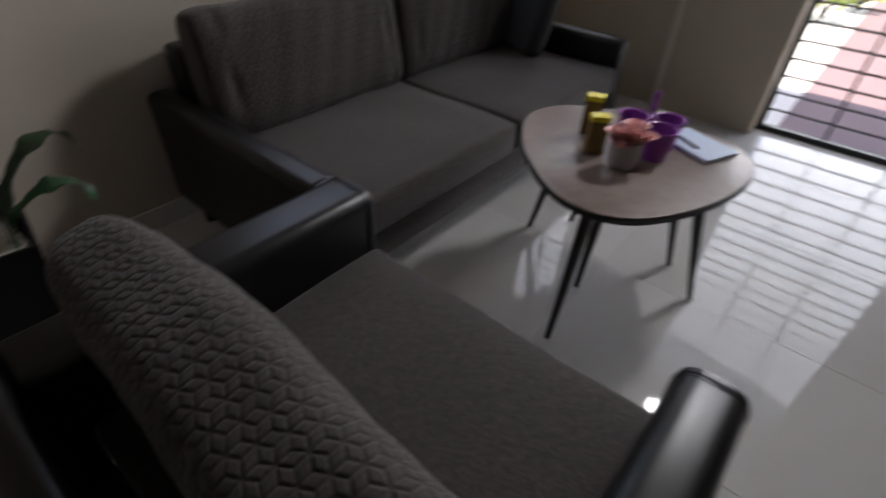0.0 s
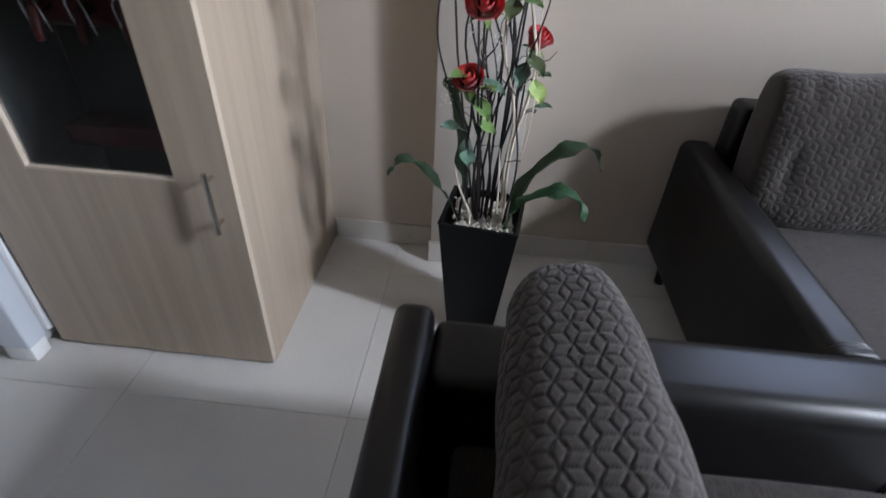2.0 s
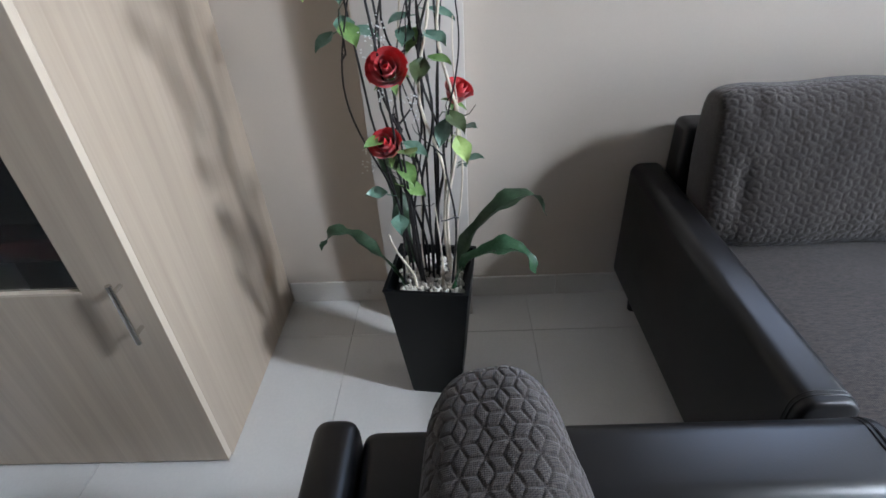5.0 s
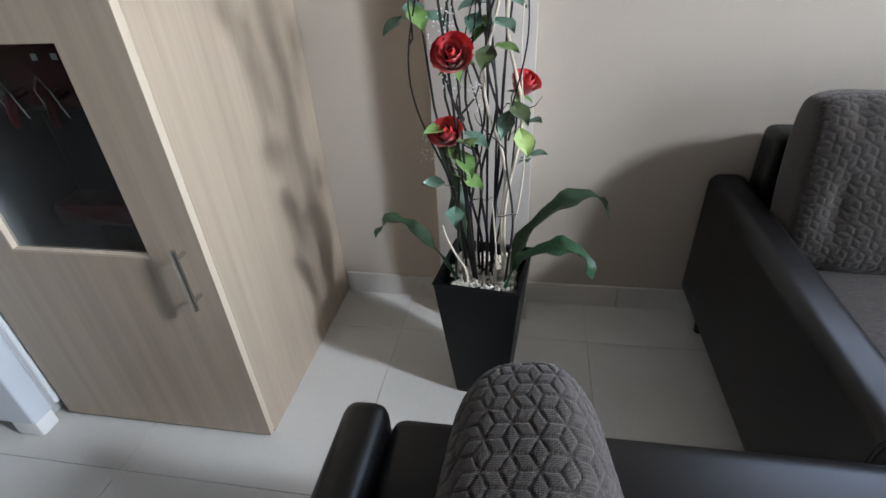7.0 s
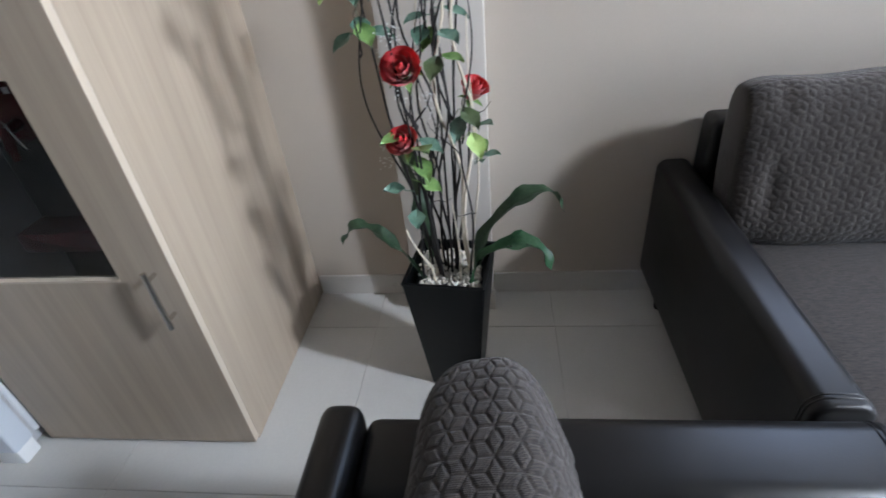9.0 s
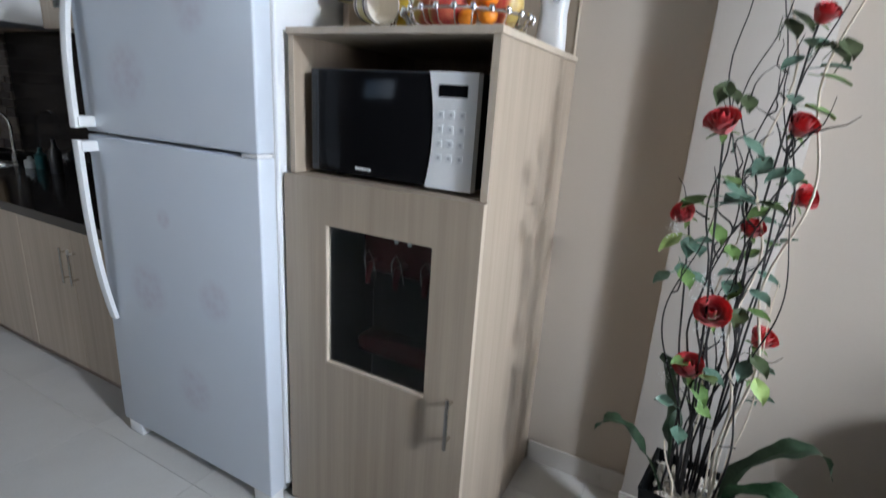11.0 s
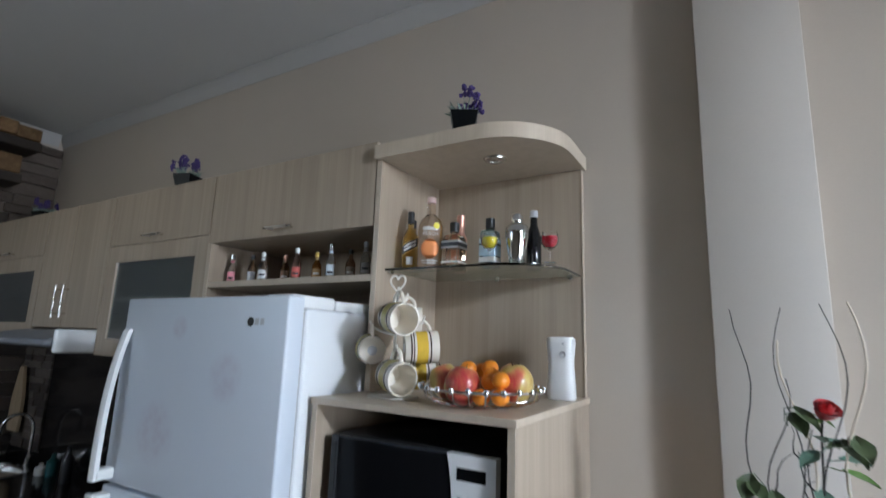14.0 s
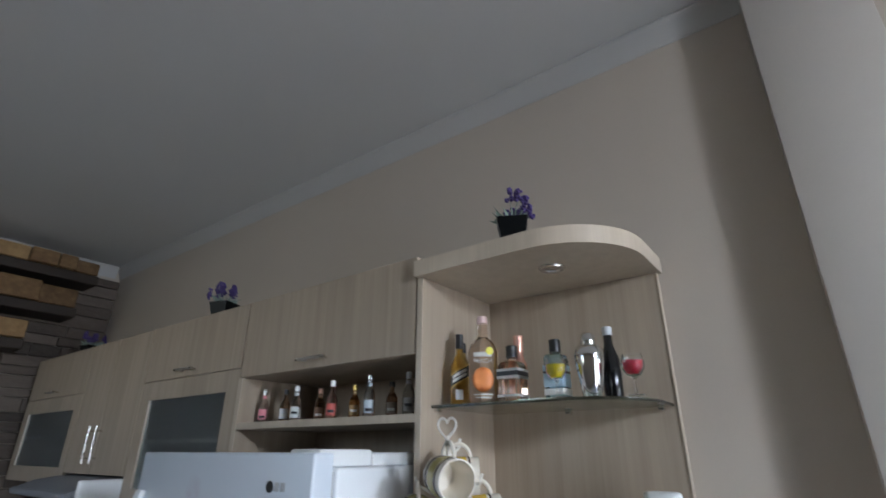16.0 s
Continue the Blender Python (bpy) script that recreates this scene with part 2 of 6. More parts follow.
FROST = glass_mat("frosted glass", (0.68, 0.77, 0.82), 0.25)
FROST.node_tree.nodes["Principled BSDF"].inputs["Transmission Weight"].default_value = 0.96
SMOKE = glass_mat("clear door glass", (0.70, 0.72, 0.73), 0.01, 1.25)


# ---------------------------------------------------------------- mesh tools
BASES = {}


def thing(name, base, label, category, group="", kind=""):
    """An empty at the base of a thing; its parts are given in world places."""
    ob = new(name)
    ob.location = base
    ob.empty_display_size = 0.05
    BASES[ob.name] = Vector(base)
    return tagged(ob, label, category, group, kind)


def as_mesh(bm, name, material, smooth=False, angle=38):
    me = bpy.data.meshes.new(name)
    bmesh.ops.recalc_face_normals(bm, faces=bm.faces)
    bm.to_mesh(me)
    bm.free()
    me.materials.append(material)
    if smooth:
        me.polygons.foreach_set("use_smooth", [True] * len(me.polygons))
        me.set_sharp_from_angle(angle=radians(angle))
    return me


def part(name, bm, material, parent, label="", smooth=True):
    """One bmesh as one mesh object under a thing or a part."""
    base = BASES[parent.name]
    bmesh.ops.translate(bm, verts=bm.verts, vec=-base)
    ob = new(name, as_mesh(bm, name, material, smooth))
    ob.parent = parent
    BASES[ob.name] = base
    return tagged(ob, label)


def solid(name, bm, material, label, category, group="", kind="", base=(0, 0, 0), smooth=True):
    """A thing of one mesh, with its origin at base."""
    bmesh.ops.translate(bm, verts=bm.verts, vec=-Vector(base))
    ob = new(name, as_mesh(bm, name, material, smooth))
    ob.location = base
    BASES[ob.name] = Vector(base)
    return tagged(ob, label, category, group, kind)


def box(x0, x1, y0, y1, z0, z1, bevel=0.0, segments=2, bm=None):
    own = bmesh.new()
    bmesh.ops.create_cube(own, size=1)
    for v in own.verts:
        v.co = Vector(((x0 + x1) / 2 + v.co.x * (x1 - x0), (y0 + y1) / 2 + v.co.y * (y1 - y0), (z0 + z1) / 2 + v.co.z * (z1 - z0)))
    if bevel:
        bmesh.ops.bevel(own, geom=own.edges[:], offset=bevel, segments=segments, profile=0.5, affect="EDGES")
    if bm is None:
        return own
    return join(bm, own)


def join(bm, other):
    me = bpy.data.meshes.new("tmp")
    other.to_mesh(me)
    other.free()
    bm.from_mesh(me)
    bpy.data.meshes.remove(me)
    return bm


def lathe(profile, centre=(0, 0, 0), segments=24, m=None):
    """Profile of (radius, height) turned round z."""
    bm = bmesh.new()
    rings = []
    for r, z in profile:
        if r < 1e-5:
            rings.append([bm.verts.new((0, 0, z))])
        else:
            rings.append([bm.verts.new((r * math.cos(2 * math.pi * k / segments), r * math.sin(2 * math.pi * k / segments), z)) for k in range(segments)])
    for a, b in zip(rings, rings[1:]):
        for k in range(segments):
            k2 = (k + 1) % segments
            ring = []
            for v in (a[k % len(a)], a[k2 % len(a)], b[k2 % len(b)], b[k % len(b)]):
                if v not in ring:
                    ring.append(v)
            if len(ring) > 2:
                bm.faces.new(ring)
    bm.transform((Matrix.Translation(centre)) @ (m or Matrix()))
    return bm


def tube(points, radius, segments=8, bm=None, caps=True):
    """A round bar along points; radius a number or one for each point."""
    bm = bm or bmesh.new()
    pts = [Vector(p) for p in points]
    rad = radius if isinstance(radius, (list, tuple)) else [radius] * len(pts)
    side = None
    rings = []
    for k, p in enumerate(pts):
        d = (pts[min(k + 1, len(pts) - 1)] - pts[max(k - 1, 0)]).normalized()
        if side is None:
            side = d.orthogonal().normalized()
        side = (side - d * side.dot(d)).normalized()
        up = d.cross(side)
        rings.append([bm.verts.new(p + rad[k] * (math.cos(2 * math.pi * j / segments) * side + math.sin(2 * math.pi * j / segments) * up)) for j in range(segments)])
    for a, b in zip(rings, rings[1:]):
        for j in range(segments):
            bm.faces.new((a[j], a[(j + 1) % segments], b[(j + 1) % segments], b[j]))
    if caps:
        bm.faces.new(rings[0][::-1])
        bm.faces.new(rings[-1])
    return bm


def prism(outline, z0, z1, bevel=0.0, segments=2):
    """An upright prism over an outline of (x, y)."""
    bm = bmesh.new()
    low = [bm.verts.new((x, y, z0)) for x, y in outline]
    high = [bm.verts.new((x, y, z1)) for x, y in outline]
    bm.faces.new(low[::-1])
    bm.faces.new(high)
    n = len(outline)
    for k in range(n):
        bm.faces.new((low[k], low[(k + 1) % n], high[(k + 1) % n], high[k]))
    if bevel:
        edges = [e for e in bm.edges if abs(e.verts[0].co.z - e.verts[1].co.z) < 1e-6]
        bmesh.ops.bevel(bm, geom=edges, offset=bevel, segments=segments, profile=0.5, affect="EDGES")
    return bm


def sweep_y(profile, y0, y1):
    """A profile of (x, z) carried along y."""
    bm = bmesh.new()
    a = [bm.verts.new((x, y0, z)) for x, z in profile]
    b = [bm.verts.new((x, y1, z)) for x, z in profile]
    n = len(profile)
    bm.faces.new(a)
    bm.faces.new(b[::-1])
    for k in range(n):
        bm.faces.new((a[k], b[k], b[(k + 1) % n], a[(k + 1) % n]))
    return bm


def holed_plate(x0, x1, outer, hole):
    """A plate of thickness x0..x1 over (y0, y1, z0, z1) with an opening of the same form."""
    bm = bmesh.new()
    loops = []
    for x in (x0, x1):
        for y0, y1, z0, z1 in (outer, hole):
            loops.append([bm.verts.new((x, y, z)) for y, z in ((y0, z0), (y1, z0), (y1, z1), (y0, z1))])
    bo, bi, fo, fi = loops
    for k in range(4):
        n = (k + 1) % 4
        bm.faces.new((fo[k], fo[n], fi[n], fi[k]))
        bm.faces.new((bo[n], bo[k], bi[k], bi[n]))
        bm.faces.new((bo[k], bo[n], fo[n], fo[k]))
        bm.faces.new((bi[n], bi[k], fi[k], fi[n]))
    return bm


def bar_handle(parent, a, b, out, radius=0.006, stand=0.028):
    """A steel bar pull on two posts; out: the way it stands off."""
    a, b, out = Vector(a), Vector(b), Vector(out).normalized()
    bm = tube([a + out * stand, b + out * stand], radius, 10)
    for k in (0.14, 0.86):
        p = a.lerp(b, k)
        tube([p, p + out * stand], radius * 0.8, 8, bm)
    return part("handle", bm, CHROME, parent, "brushed steel bar handle")


# ---------------------------------------------------------------- setting
WX = -1.125          # kitchen and sofa wall
Y0, Y1 = -4.08, 3.75  # room's ends
XR = 3.0
H = 3.190

bm = box(WX - 0.2, WX, Y0 - 0.2, 1.45, 0, H)
box(WX - 0.2, WX, 2.75, Y1 + 0.2, 0, H, bm=bm)
box(WX - 0.2, WX, 1.45, 2.75, 0, 1.2, bm=bm)
box(WX - 0.2, WX, 1.45, 2.75, 2.25, H, bm=bm)
solid("wall_west", bm, WALL, "warm beige painted plaster wall behind cabinets and sofa", "wall", kind="structure", smooth=False)
solid("wall_pilaster", box(WX + 0.001, -1.03, 0.443, 0.716, 0, H, 0.003, 2), TRIMWALL, "shallow pale beige painted pilaster on the wall", "wall", kind="structure")
solid("wall_south", box(WX, XR, Y0 - 0.2, Y0, 0, H), WALL, "plain painted wall closing the kitchen", "wall", kind="structure", smooth=False)
# unseen wall, coloured dark to cut bounced light; opening added for the fill light
bm = box(XR, XR + 0.2, Y0 - 0.2, -3.5, 0, H)
box(XR, XR + 0.2, -2.0, Y1 + 0.2, 0, H, bm=bm)
box(XR, XR + 0.2, -3.5, -2.0, 0, 2.05, bm=bm)
box(XR, XR + 0.2, -3.5, -2.0, 2.75, H, bm=bm)
solid("wall_east", bm, surface("unseen wall darkened against bounce", (0.20, 0.165, 0.125), 0.6, vary=0.05, big=2, small=160, bumpy=0.12), "plain unseen wall, coloured dark to cut bounce, with an added fill light opening", "wall", kind="structure", smooth=False)
# window wall: window behind the sofa's end, brown pier, wide barred door
bm = box(WX, -1.05, Y1, Y1 + 0.2, 0, H)
box(-1.05, -0.57, Y1, Y1 + 0.2, 0, 0.95, bm=bm)
box(-1.05, -0.57, Y1, Y1 + 0.2, 2.25, H, bm=bm)
box(-0.57, 0.36, Y1, Y1 + 0.2, 0, H, bm=bm)
box(0.36, 1.35, Y1, Y1 + 0.2, 2.25, 2.36, bm=bm)
box(0.36, 1.35, Y1, Y1 + 0.2, 2.96, H, bm=bm)
box(1.35, XR, Y1, Y1 + 0.2, 0, H, bm=bm)
solid("wall_north", bm, BROWNWALL, "brown painted wall with window and door opening", "wall", kind="structure", smooth=False)
solid("wall_pier", box(-0.20, 0.358, Y1 - 0.035, Y1 - 0.001, 0, H - 0.001, 0.003, 1), BROWNWALL, "brown painted pier beside the barred door", "wall", kind="structure")
# narrow strip along the pier's left edge, paler than the pier
solid("corner_strip", box(-0.222, -0.190, Y1 - 0.047, Y1 - 0.0355, 0.002, H - 0.002, 0.003, 2), surface("pale beige strip", (0.74, 0.66, 0.55), 0.5, vary=0.05, big=3, small=160, bumpy=0.08), "narrow pale beige strip up the brown pier's edge", "trim", kind="structure")
solid("ceiling", box(WX - 0.2, XR + 0.2, Y0 - 0.2, Y1 + 0.2, H, H + 0.15), CEIL, "flat white painted plaster ceiling", "ceiling", kind="structure", smooth=False)

floor = solid("floor", box(WX - 0.2, XR + 0.2, Y0 - 0.2, Y1 + 0.2, -0.12, -0.0035), GROUT, "polished cream porcelain tile floor with thin joints", "floor", kind="structure", smooth=False)

prof = [(x * 0.30, 3.190 - (3.20 - z) * 0.87) for x, z in [(0.0, 3.09), (0.012, 3.09), (0.014, 3.10), (0.03, 3.115), (0.055, 3.14), (0.085, 3.165), (0.095, 3.185), (0.11, 3.19), (0.11, 3.20), (0.0, 3.20)]]
solid("cornice_trim", sweep_y([(WX + x, z - 0.0005) for x, z in prof], Y0, 0.443), CORNICE, "white moulded plaster cornice along the ceiling", "cornice", kind="structure")
solid("cornice_trim", sweep_y([(WX + 0.096 + x, z - 0.0005) for x, z in prof], 0.444, 0.715), CORNICE, "white moulded plaster cornice over the pilaster", "cornice", kind="structure")
solid("cornice_trim", sweep_y([(WX + x, z - 0.0005) for x, z in prof], 0.717, Y1), CORNICE, "white moulded plaster cornice along the ceiling", "cornice", kind="structure")

bm = sweep_y([(x, z - 0.0006) for x, z in prof], -XR, -(WX + 0.034))
bm.transform(Matrix.Translation((0, Y0, 0)) @ Matrix.Rotation(radians(90), 4, "Z"))
solid("cornice_trim", bm, CORNICE, "white moulded plaster cornice over the stone wall", "cornice", kind="structure")

# skirting tiles
for ya, yb in ((0.075, 0.441), (0.718, 1.02), (1.022, 1.62), (1.622, 2.22), (2.222, 2.82), (2.822, 3.42), (3.422, 3.74)):
    solid("baseboard", box(WX, WX + 0.010, ya, yb, 0, 0.085, 0.002, 1), SKIRT, "cream ceramic skirting tile along the wall", "baseboard", kind="structure")
solid("baseboard", box(-1.03, -1.02, 0.436, 0.722, 0, 0.085, 0.002, 1), SKIRT, "cream ceramic skirting tile round the pilaster", "baseboard", kind="structure")


# ---------------------------------------------------------------- tall oak unit
def oak_unit():
    u = thing("tall_cabinet", (-0.80, -0.24, 0), "light oak laminate tall unit with microwave niche and glass door", "cabinet")
    X0, XF, YL, YR = WX + 0.002, -0.495, -0.545, 0.067
    part("side_panel", box(X0, XF - 0.001, YR - 0.018, YR, 0, 1.49, 0.001, 1), OAK, u)
    part("side_panel", box(X0, XF - 0.001, YL, YL + 0.018, 0, 1.49, 0.001, 1), OAK, u)
    part("top_panel", box(X0, XF + 0.006, YL - 0.004, YR + 0.004, 1.4905, 1.508, 0.001, 1), OAKEDGE, u)
    part("back_panel", box(X0, X0 + 0.012, YL + 0.0185, YR - 0.0185, 0.03, 1.489), OAK, u)
    part("niche_shelf", box(X0 + 0.013, XF - 0.002, YL + 0.0185, YR - 0.0185, 1.108, 1.126), OAK, u)
    part("bottom_panel", box(X0 + 0.013, XF - 0.022, YL + 0.0185, YR - 0.0185, 0.03, 0.048), OAK, u)
    for y in (YL + 0.0005, YR - 0.0185):
        part("edge_band", box(XF - 0.0005, XF + 0.0015, y, y + 0.018, 1.127, 1.49), OAKEDGE, u)
    # door with a glazed upper half
    d0, d1, df = YL - 0.008, YR, XF + 0.002
    door = part("door", holed_plate(df - 0.001, df + 0.018, (d0, d1, 0.012, 1.124), (-0.404, -0.061, 0.571, 0.996)), OAK, u)
    part("glazing_bead", box(df - 0.001, df + 0.0185, -0.4035, -0.398, 0.5715, 0.9955), OAKEDGE, door, "pale edge band beside the glass")
    part("glazing_bead", box(df - 0.001, df + 0.0185, -0.3978, -0.0615, 0.5715, 0.577), OAKEDGE, door, "pale edge band under the glass")
    pane = part("pane", box(df + 0.002, df + 0.006, -0.3975, -0.0617, 0.5775, 0.9955), SMOKE, door, "dark clear glass pane", smooth=False)
    pane.visible_shadow = False
    part("edge_band", box(df - 0.001, df + 0.0178, d1, d1 + 0.0014, 0.0125, 1.1235), OAKEDGE, door, "pale edge band of the door")
    bar_handle(door, (df + 0.018, 0.025, 0.462), (df + 0.018, 0.025, 0.613), (1, 0, 0))
    return u


oak_unit()


def rounded_top(x0, x1, y0, y1, r, n=10):
    """Plan outline whose front corner at (x1, y1) is a quarter round."""
    pts = [(x0, y0), (x1, y0)]
    for k in range(n + 1):
        a = math.pi / 2 * k / n
        pts.append((x1 - r + r * math.cos(a), y1 - r + r * math.sin(a)))
    pts.append((x0, y1))
    return pts


def hutch():
    u = thing("display_shelf", (-0.90, -0.24, 1.5085), "open light oak display hutch with rounded top", "shelf")
    X0, YL, YR = WX + 0.002, -0.545, 0.062
    part("side_panel", box(X0, -0.722, YL, YL + 0.022, 1.5088, 2.2865, 0.001, 1), OAK, u)
    part("edge_band", box(-0.7218, -0.7195, YL + 0.0005, YL + 0.0215, 1.5095, 2.2865), OAKEDGE, u)
    part("back_panel", box(X0, X0 + 0.02, YL + 0.0225, YR - 0.003, 1.5088, 2.2865), OAK, u)
    part("edge_band", box(X0, X0 + 0.0225, YR - 0.0029, YR, 1.5088, 2.2865), OAKEDGE, u)
    out = rounded_top(X0, -0.70, YL, YR + 0.012, 0.24)
    part("top_panel", prism(out, 2.287, 2.337, 0.0012, 1), OAKEDGE, u, "pale rounded top board")
    bm = lathe([(0.0, 2.2855), (0.022, 2.2855), (0.024, 2.2815), (0.034, 2.2805), (0.036, 2.2855), (0.04, 2.2868)], (-0.88, -0.17, 0), 28)
    part("spotlight", bm, CHROME, u, "small round steel downlight, unlit")
    return u


hutch()


def microwave():
    u = thing("microwave", (-0.72, -0.24, 1.1265), "white microwave oven with black glass door in the niche", "microwave")
    y0, y1, z0, z1, xf = -0.494, 0.011, 1.136, 1.413, -0.523
    part("body", box(-0.93, xf - 0.02, y0 + 0.003, y1 - 0.003, z0, z1, 0.008, 3), BLACK, u, "black enamelled case")
    part("door", box(xf - 0.0195, xf, y0, -0.112, z0 + 0.002, z1 - 0.002, 0.006, 3), DARKGREY, u, "dark grey framed door")
    part("door_glass", box(xf - 0.004, xf + 0.0035, y0 + 0.030, -0.108, z0 + 0.004, z1 - 0.006, 0.003, 2), BLACKGLASS, u, "black glass door pane")
    bow = [(-0.118 + 0.016 * (1 - (2 * k / 10 - 1) ** 2), z0 + 0.001 + (z1 - z0 - 0.002) * k / 10) for k in range(11)]
    bm = bmesh.new()
    for x in (xf - 0.0195, xf + 0.006):
        ring = [bm.verts.new((x, y, z)) for y, z in bow] + [bm.verts.new((x, y1, z1 - 0.001)), bm.verts.new((x, y1, z0 + 0.001))]
        bm.faces.new(ring)
    bm.verts.ensure_lookup_table()
    for k in range(13):
        bm.faces.new([bm.verts[j] for j in (k, (k + 1) % 13, 13 + (k + 1) % 13, 13 + k)])
    part("control_panel", bm, PLASTIC, u, "white control panel with a bowed edge")
    part("display", box(xf + 0.0058, xf + 0.0072, -0.090, -0.014, z1 - 0.058, z1 - 0.030), BLACKGLASS, u)
    for r in range(4):
        for c in range(3):
            y, z = -0.082 + c * 0.029, z1 - 0.098 - r * 0.034
            part("button", box(xf + 0.0058, xf + 0.0070, y - 0.0085, y + 0.0085, z - 0.009, z + 0.009, 0.0005, 1), BUTTON, u)
            part("button_mark", box(xf + 0.0069, xf + 0.0073, y - 0.0035, y + 0.0035, z - 0.0035, z + 0.0035), GREYPLASTIC, u)
    part("door_catch", box(xf - 0.0005, xf + 0.0012, y0 + 0.006, y0 + 0.022, z0 + 0.02, z1 - 0.02), BLACK, u)
    for k in range(7):
        part("maker_mark", box(xf + 0.0036, xf + 0.0044, -0.335 + k * 0.0075, -0.330 + k * 0.0075, z0 + 0.019, z0 + 0.026), PLASTIC, u)
    for y in (y0 + 0.06, y1 - 0.06):
        for x in (-0.88, -0.58):
            part("foot", lathe([(0, 1.1262), (0.012, 1.1262), (0.013, 1.137), (0, 1.137)], (x, y, 0), 12), BLACK, u)
    return u


microwave()


# ---------------------------------------------------------------- fridge
def fridge():
    u = thing("refrigerator", (-0.75, -0.98, 0), "tall white two-door refrigerator with faint flower print", "refrigerator")
    y0, y1, xf = -1.375, -0.562, -0.392
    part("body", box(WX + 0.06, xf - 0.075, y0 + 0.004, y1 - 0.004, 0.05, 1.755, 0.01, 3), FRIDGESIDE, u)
    part("hinge_cover", box(-0.60, xf - 0.035, y1 - 0.135, y1 - 0.022, 1.7555, 1.795, 0.007, 2), PLASTIC, u, "white top hinge cover")
    part("top_cover", box(-0.84, -0.601, y1 - 0.125, y1 - 0.018, 1.7555, 1.788, 0.008, 2), PLASTIC, u, "white rear top cover")
    part("gasket", box(xf - 0.0745, xf - 0.062, y0 + 0.012, y1 - 0.012, 0.06, 1.745), GREYPLASTIC, u)
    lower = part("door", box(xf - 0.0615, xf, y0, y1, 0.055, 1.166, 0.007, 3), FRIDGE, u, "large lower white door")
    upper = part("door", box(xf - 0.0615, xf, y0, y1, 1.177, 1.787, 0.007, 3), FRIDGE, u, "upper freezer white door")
    for door, za, zb, low in ((upper, 1.19, 1.68, True), (lower, 0.50, 1.15, False)):
        pts, rad = [], []
        for k in range(13):
            s = k / 12
            z = za + (zb - za) * s
            f = s if low else 1 - s
            off = 0.008 + 0.046 * (1 - f ** 3)
            pts.append((xf + off, y0 + 0.035, z))
        bm = bmesh.new()
        rings = []
        for p in pts:
            rings.append([bm.verts.new((p[0] + dx, p[1] + dy, p[2])) for dx, dy in ((-0.010, -0.018), (0.004, -0.017), (0.008, 0.0), (0.004, 0.017), (-0.010, 0.018))])
        for a, b in zip(rings, rings[1:]):
            for j in range(5):
                bm.faces.new((a[j], a[(j + 1) % 5], b[(j + 1) % 5], b[j]))
        bm.faces.new(rings[0])
        bm.faces.new(rings[-1][::-1])
        zc = za + 0.02 if low else zb - 0.02
        box(xf - 0.002, xf + 0.05, y0 + 0.018, y0 + 0.060, zc - 0.018, zc + 0.018, 0.006, 2, bm)
        part("handle", bm, PLASTIC, door, "long bowed white handle")
    part("hinge_cover", box(xf - 0.05, xf + 0.004, y1 - 0.06, y1 + 0.003, 1.1665, 1.1765, 0.002, 1), PLASTIC, u)
    for y in (y0 + 0.05, y1 - 0.06):
        part("foot", box(xf - 0.06, xf - 0.004, y - 0.03, y + 0.055, 0.0, 0.0545, 0.008, 2), PLASTIC, u)
    part("kick_plate", box(xf - 0.12, xf - 0.07, y0 + 0.03, y1 - 0.03, 0.012, 0.049), GREYPLASTIC, u)
    # round mark and two strokes stand for the maker's badge
    part("badge", lathe([(0, 0), (0.013, 0), (0.013, 0.002), (0, 0.002)], (xf - 0.0005, -0.712, 1.712), 20, Matrix.Rotation(radians(90), 4, "Y")), METALBLACK, upper)
    for k in range(2):
        part("badge", box(xf - 0.0005, xf + 0.0012, -0.692 + k * 0.022, -0.677 + k * 0.022, 1.703, 1.722), GREYPLASTIC, upper)
    return u


fridge()


# ---------------------------------------------------------------- seating
def quilt_height(u, v, cell=0.0205):
    """Relief of a tumbling-block quilting: grooves along the rhombs' edges."""
    h = cell * math.sqrt(3) / 2
    best = None
    j0 = math.floor(v / (cell * 1.5))
    for j in (j0, j0 + 1):
        off = cell * math.sqrt(3) / 2 if j % 2 else 0.0
        i = round((u - off) / (cell * math.sqrt(3)))
        cu, cv = i * cell * math.sqrt(3) + off, j * cell * 1.5
        d = (u - cu) ** 2 + (v - cv) ** 2
        if best is None or d < best[0]:
            best = (d, u - cu, v - cv)
    _, du, dv = best
    edge = min(h - abs(du), h - abs(0.5 * du + 0.866 * dv), h - abs(0.5 * du - 0.866 * dv))
    a = math.atan2(dv, du)
    r = math.hypot(du, dv)
    spoke = 1e9
    for k in (90, 210, 330):
        w = (a - radians(k) + math.pi) % (2 * math.pi) - math.pi
        if abs(w) < math.pi / 2:
            spoke = min(spoke, r * abs(math.sin(w)))
    d = max(0.0, min(edge, spoke))
    puff = 1 - math.exp(-(d / 0.0015) ** 2)
    sector = int(((math.degrees(a) - 90) % 360) // 120)
    lean = (0.55, 0.2, -0.1)[sector] * (r / cell)
    return puff * (0.0026 + 0.0003 * lean)


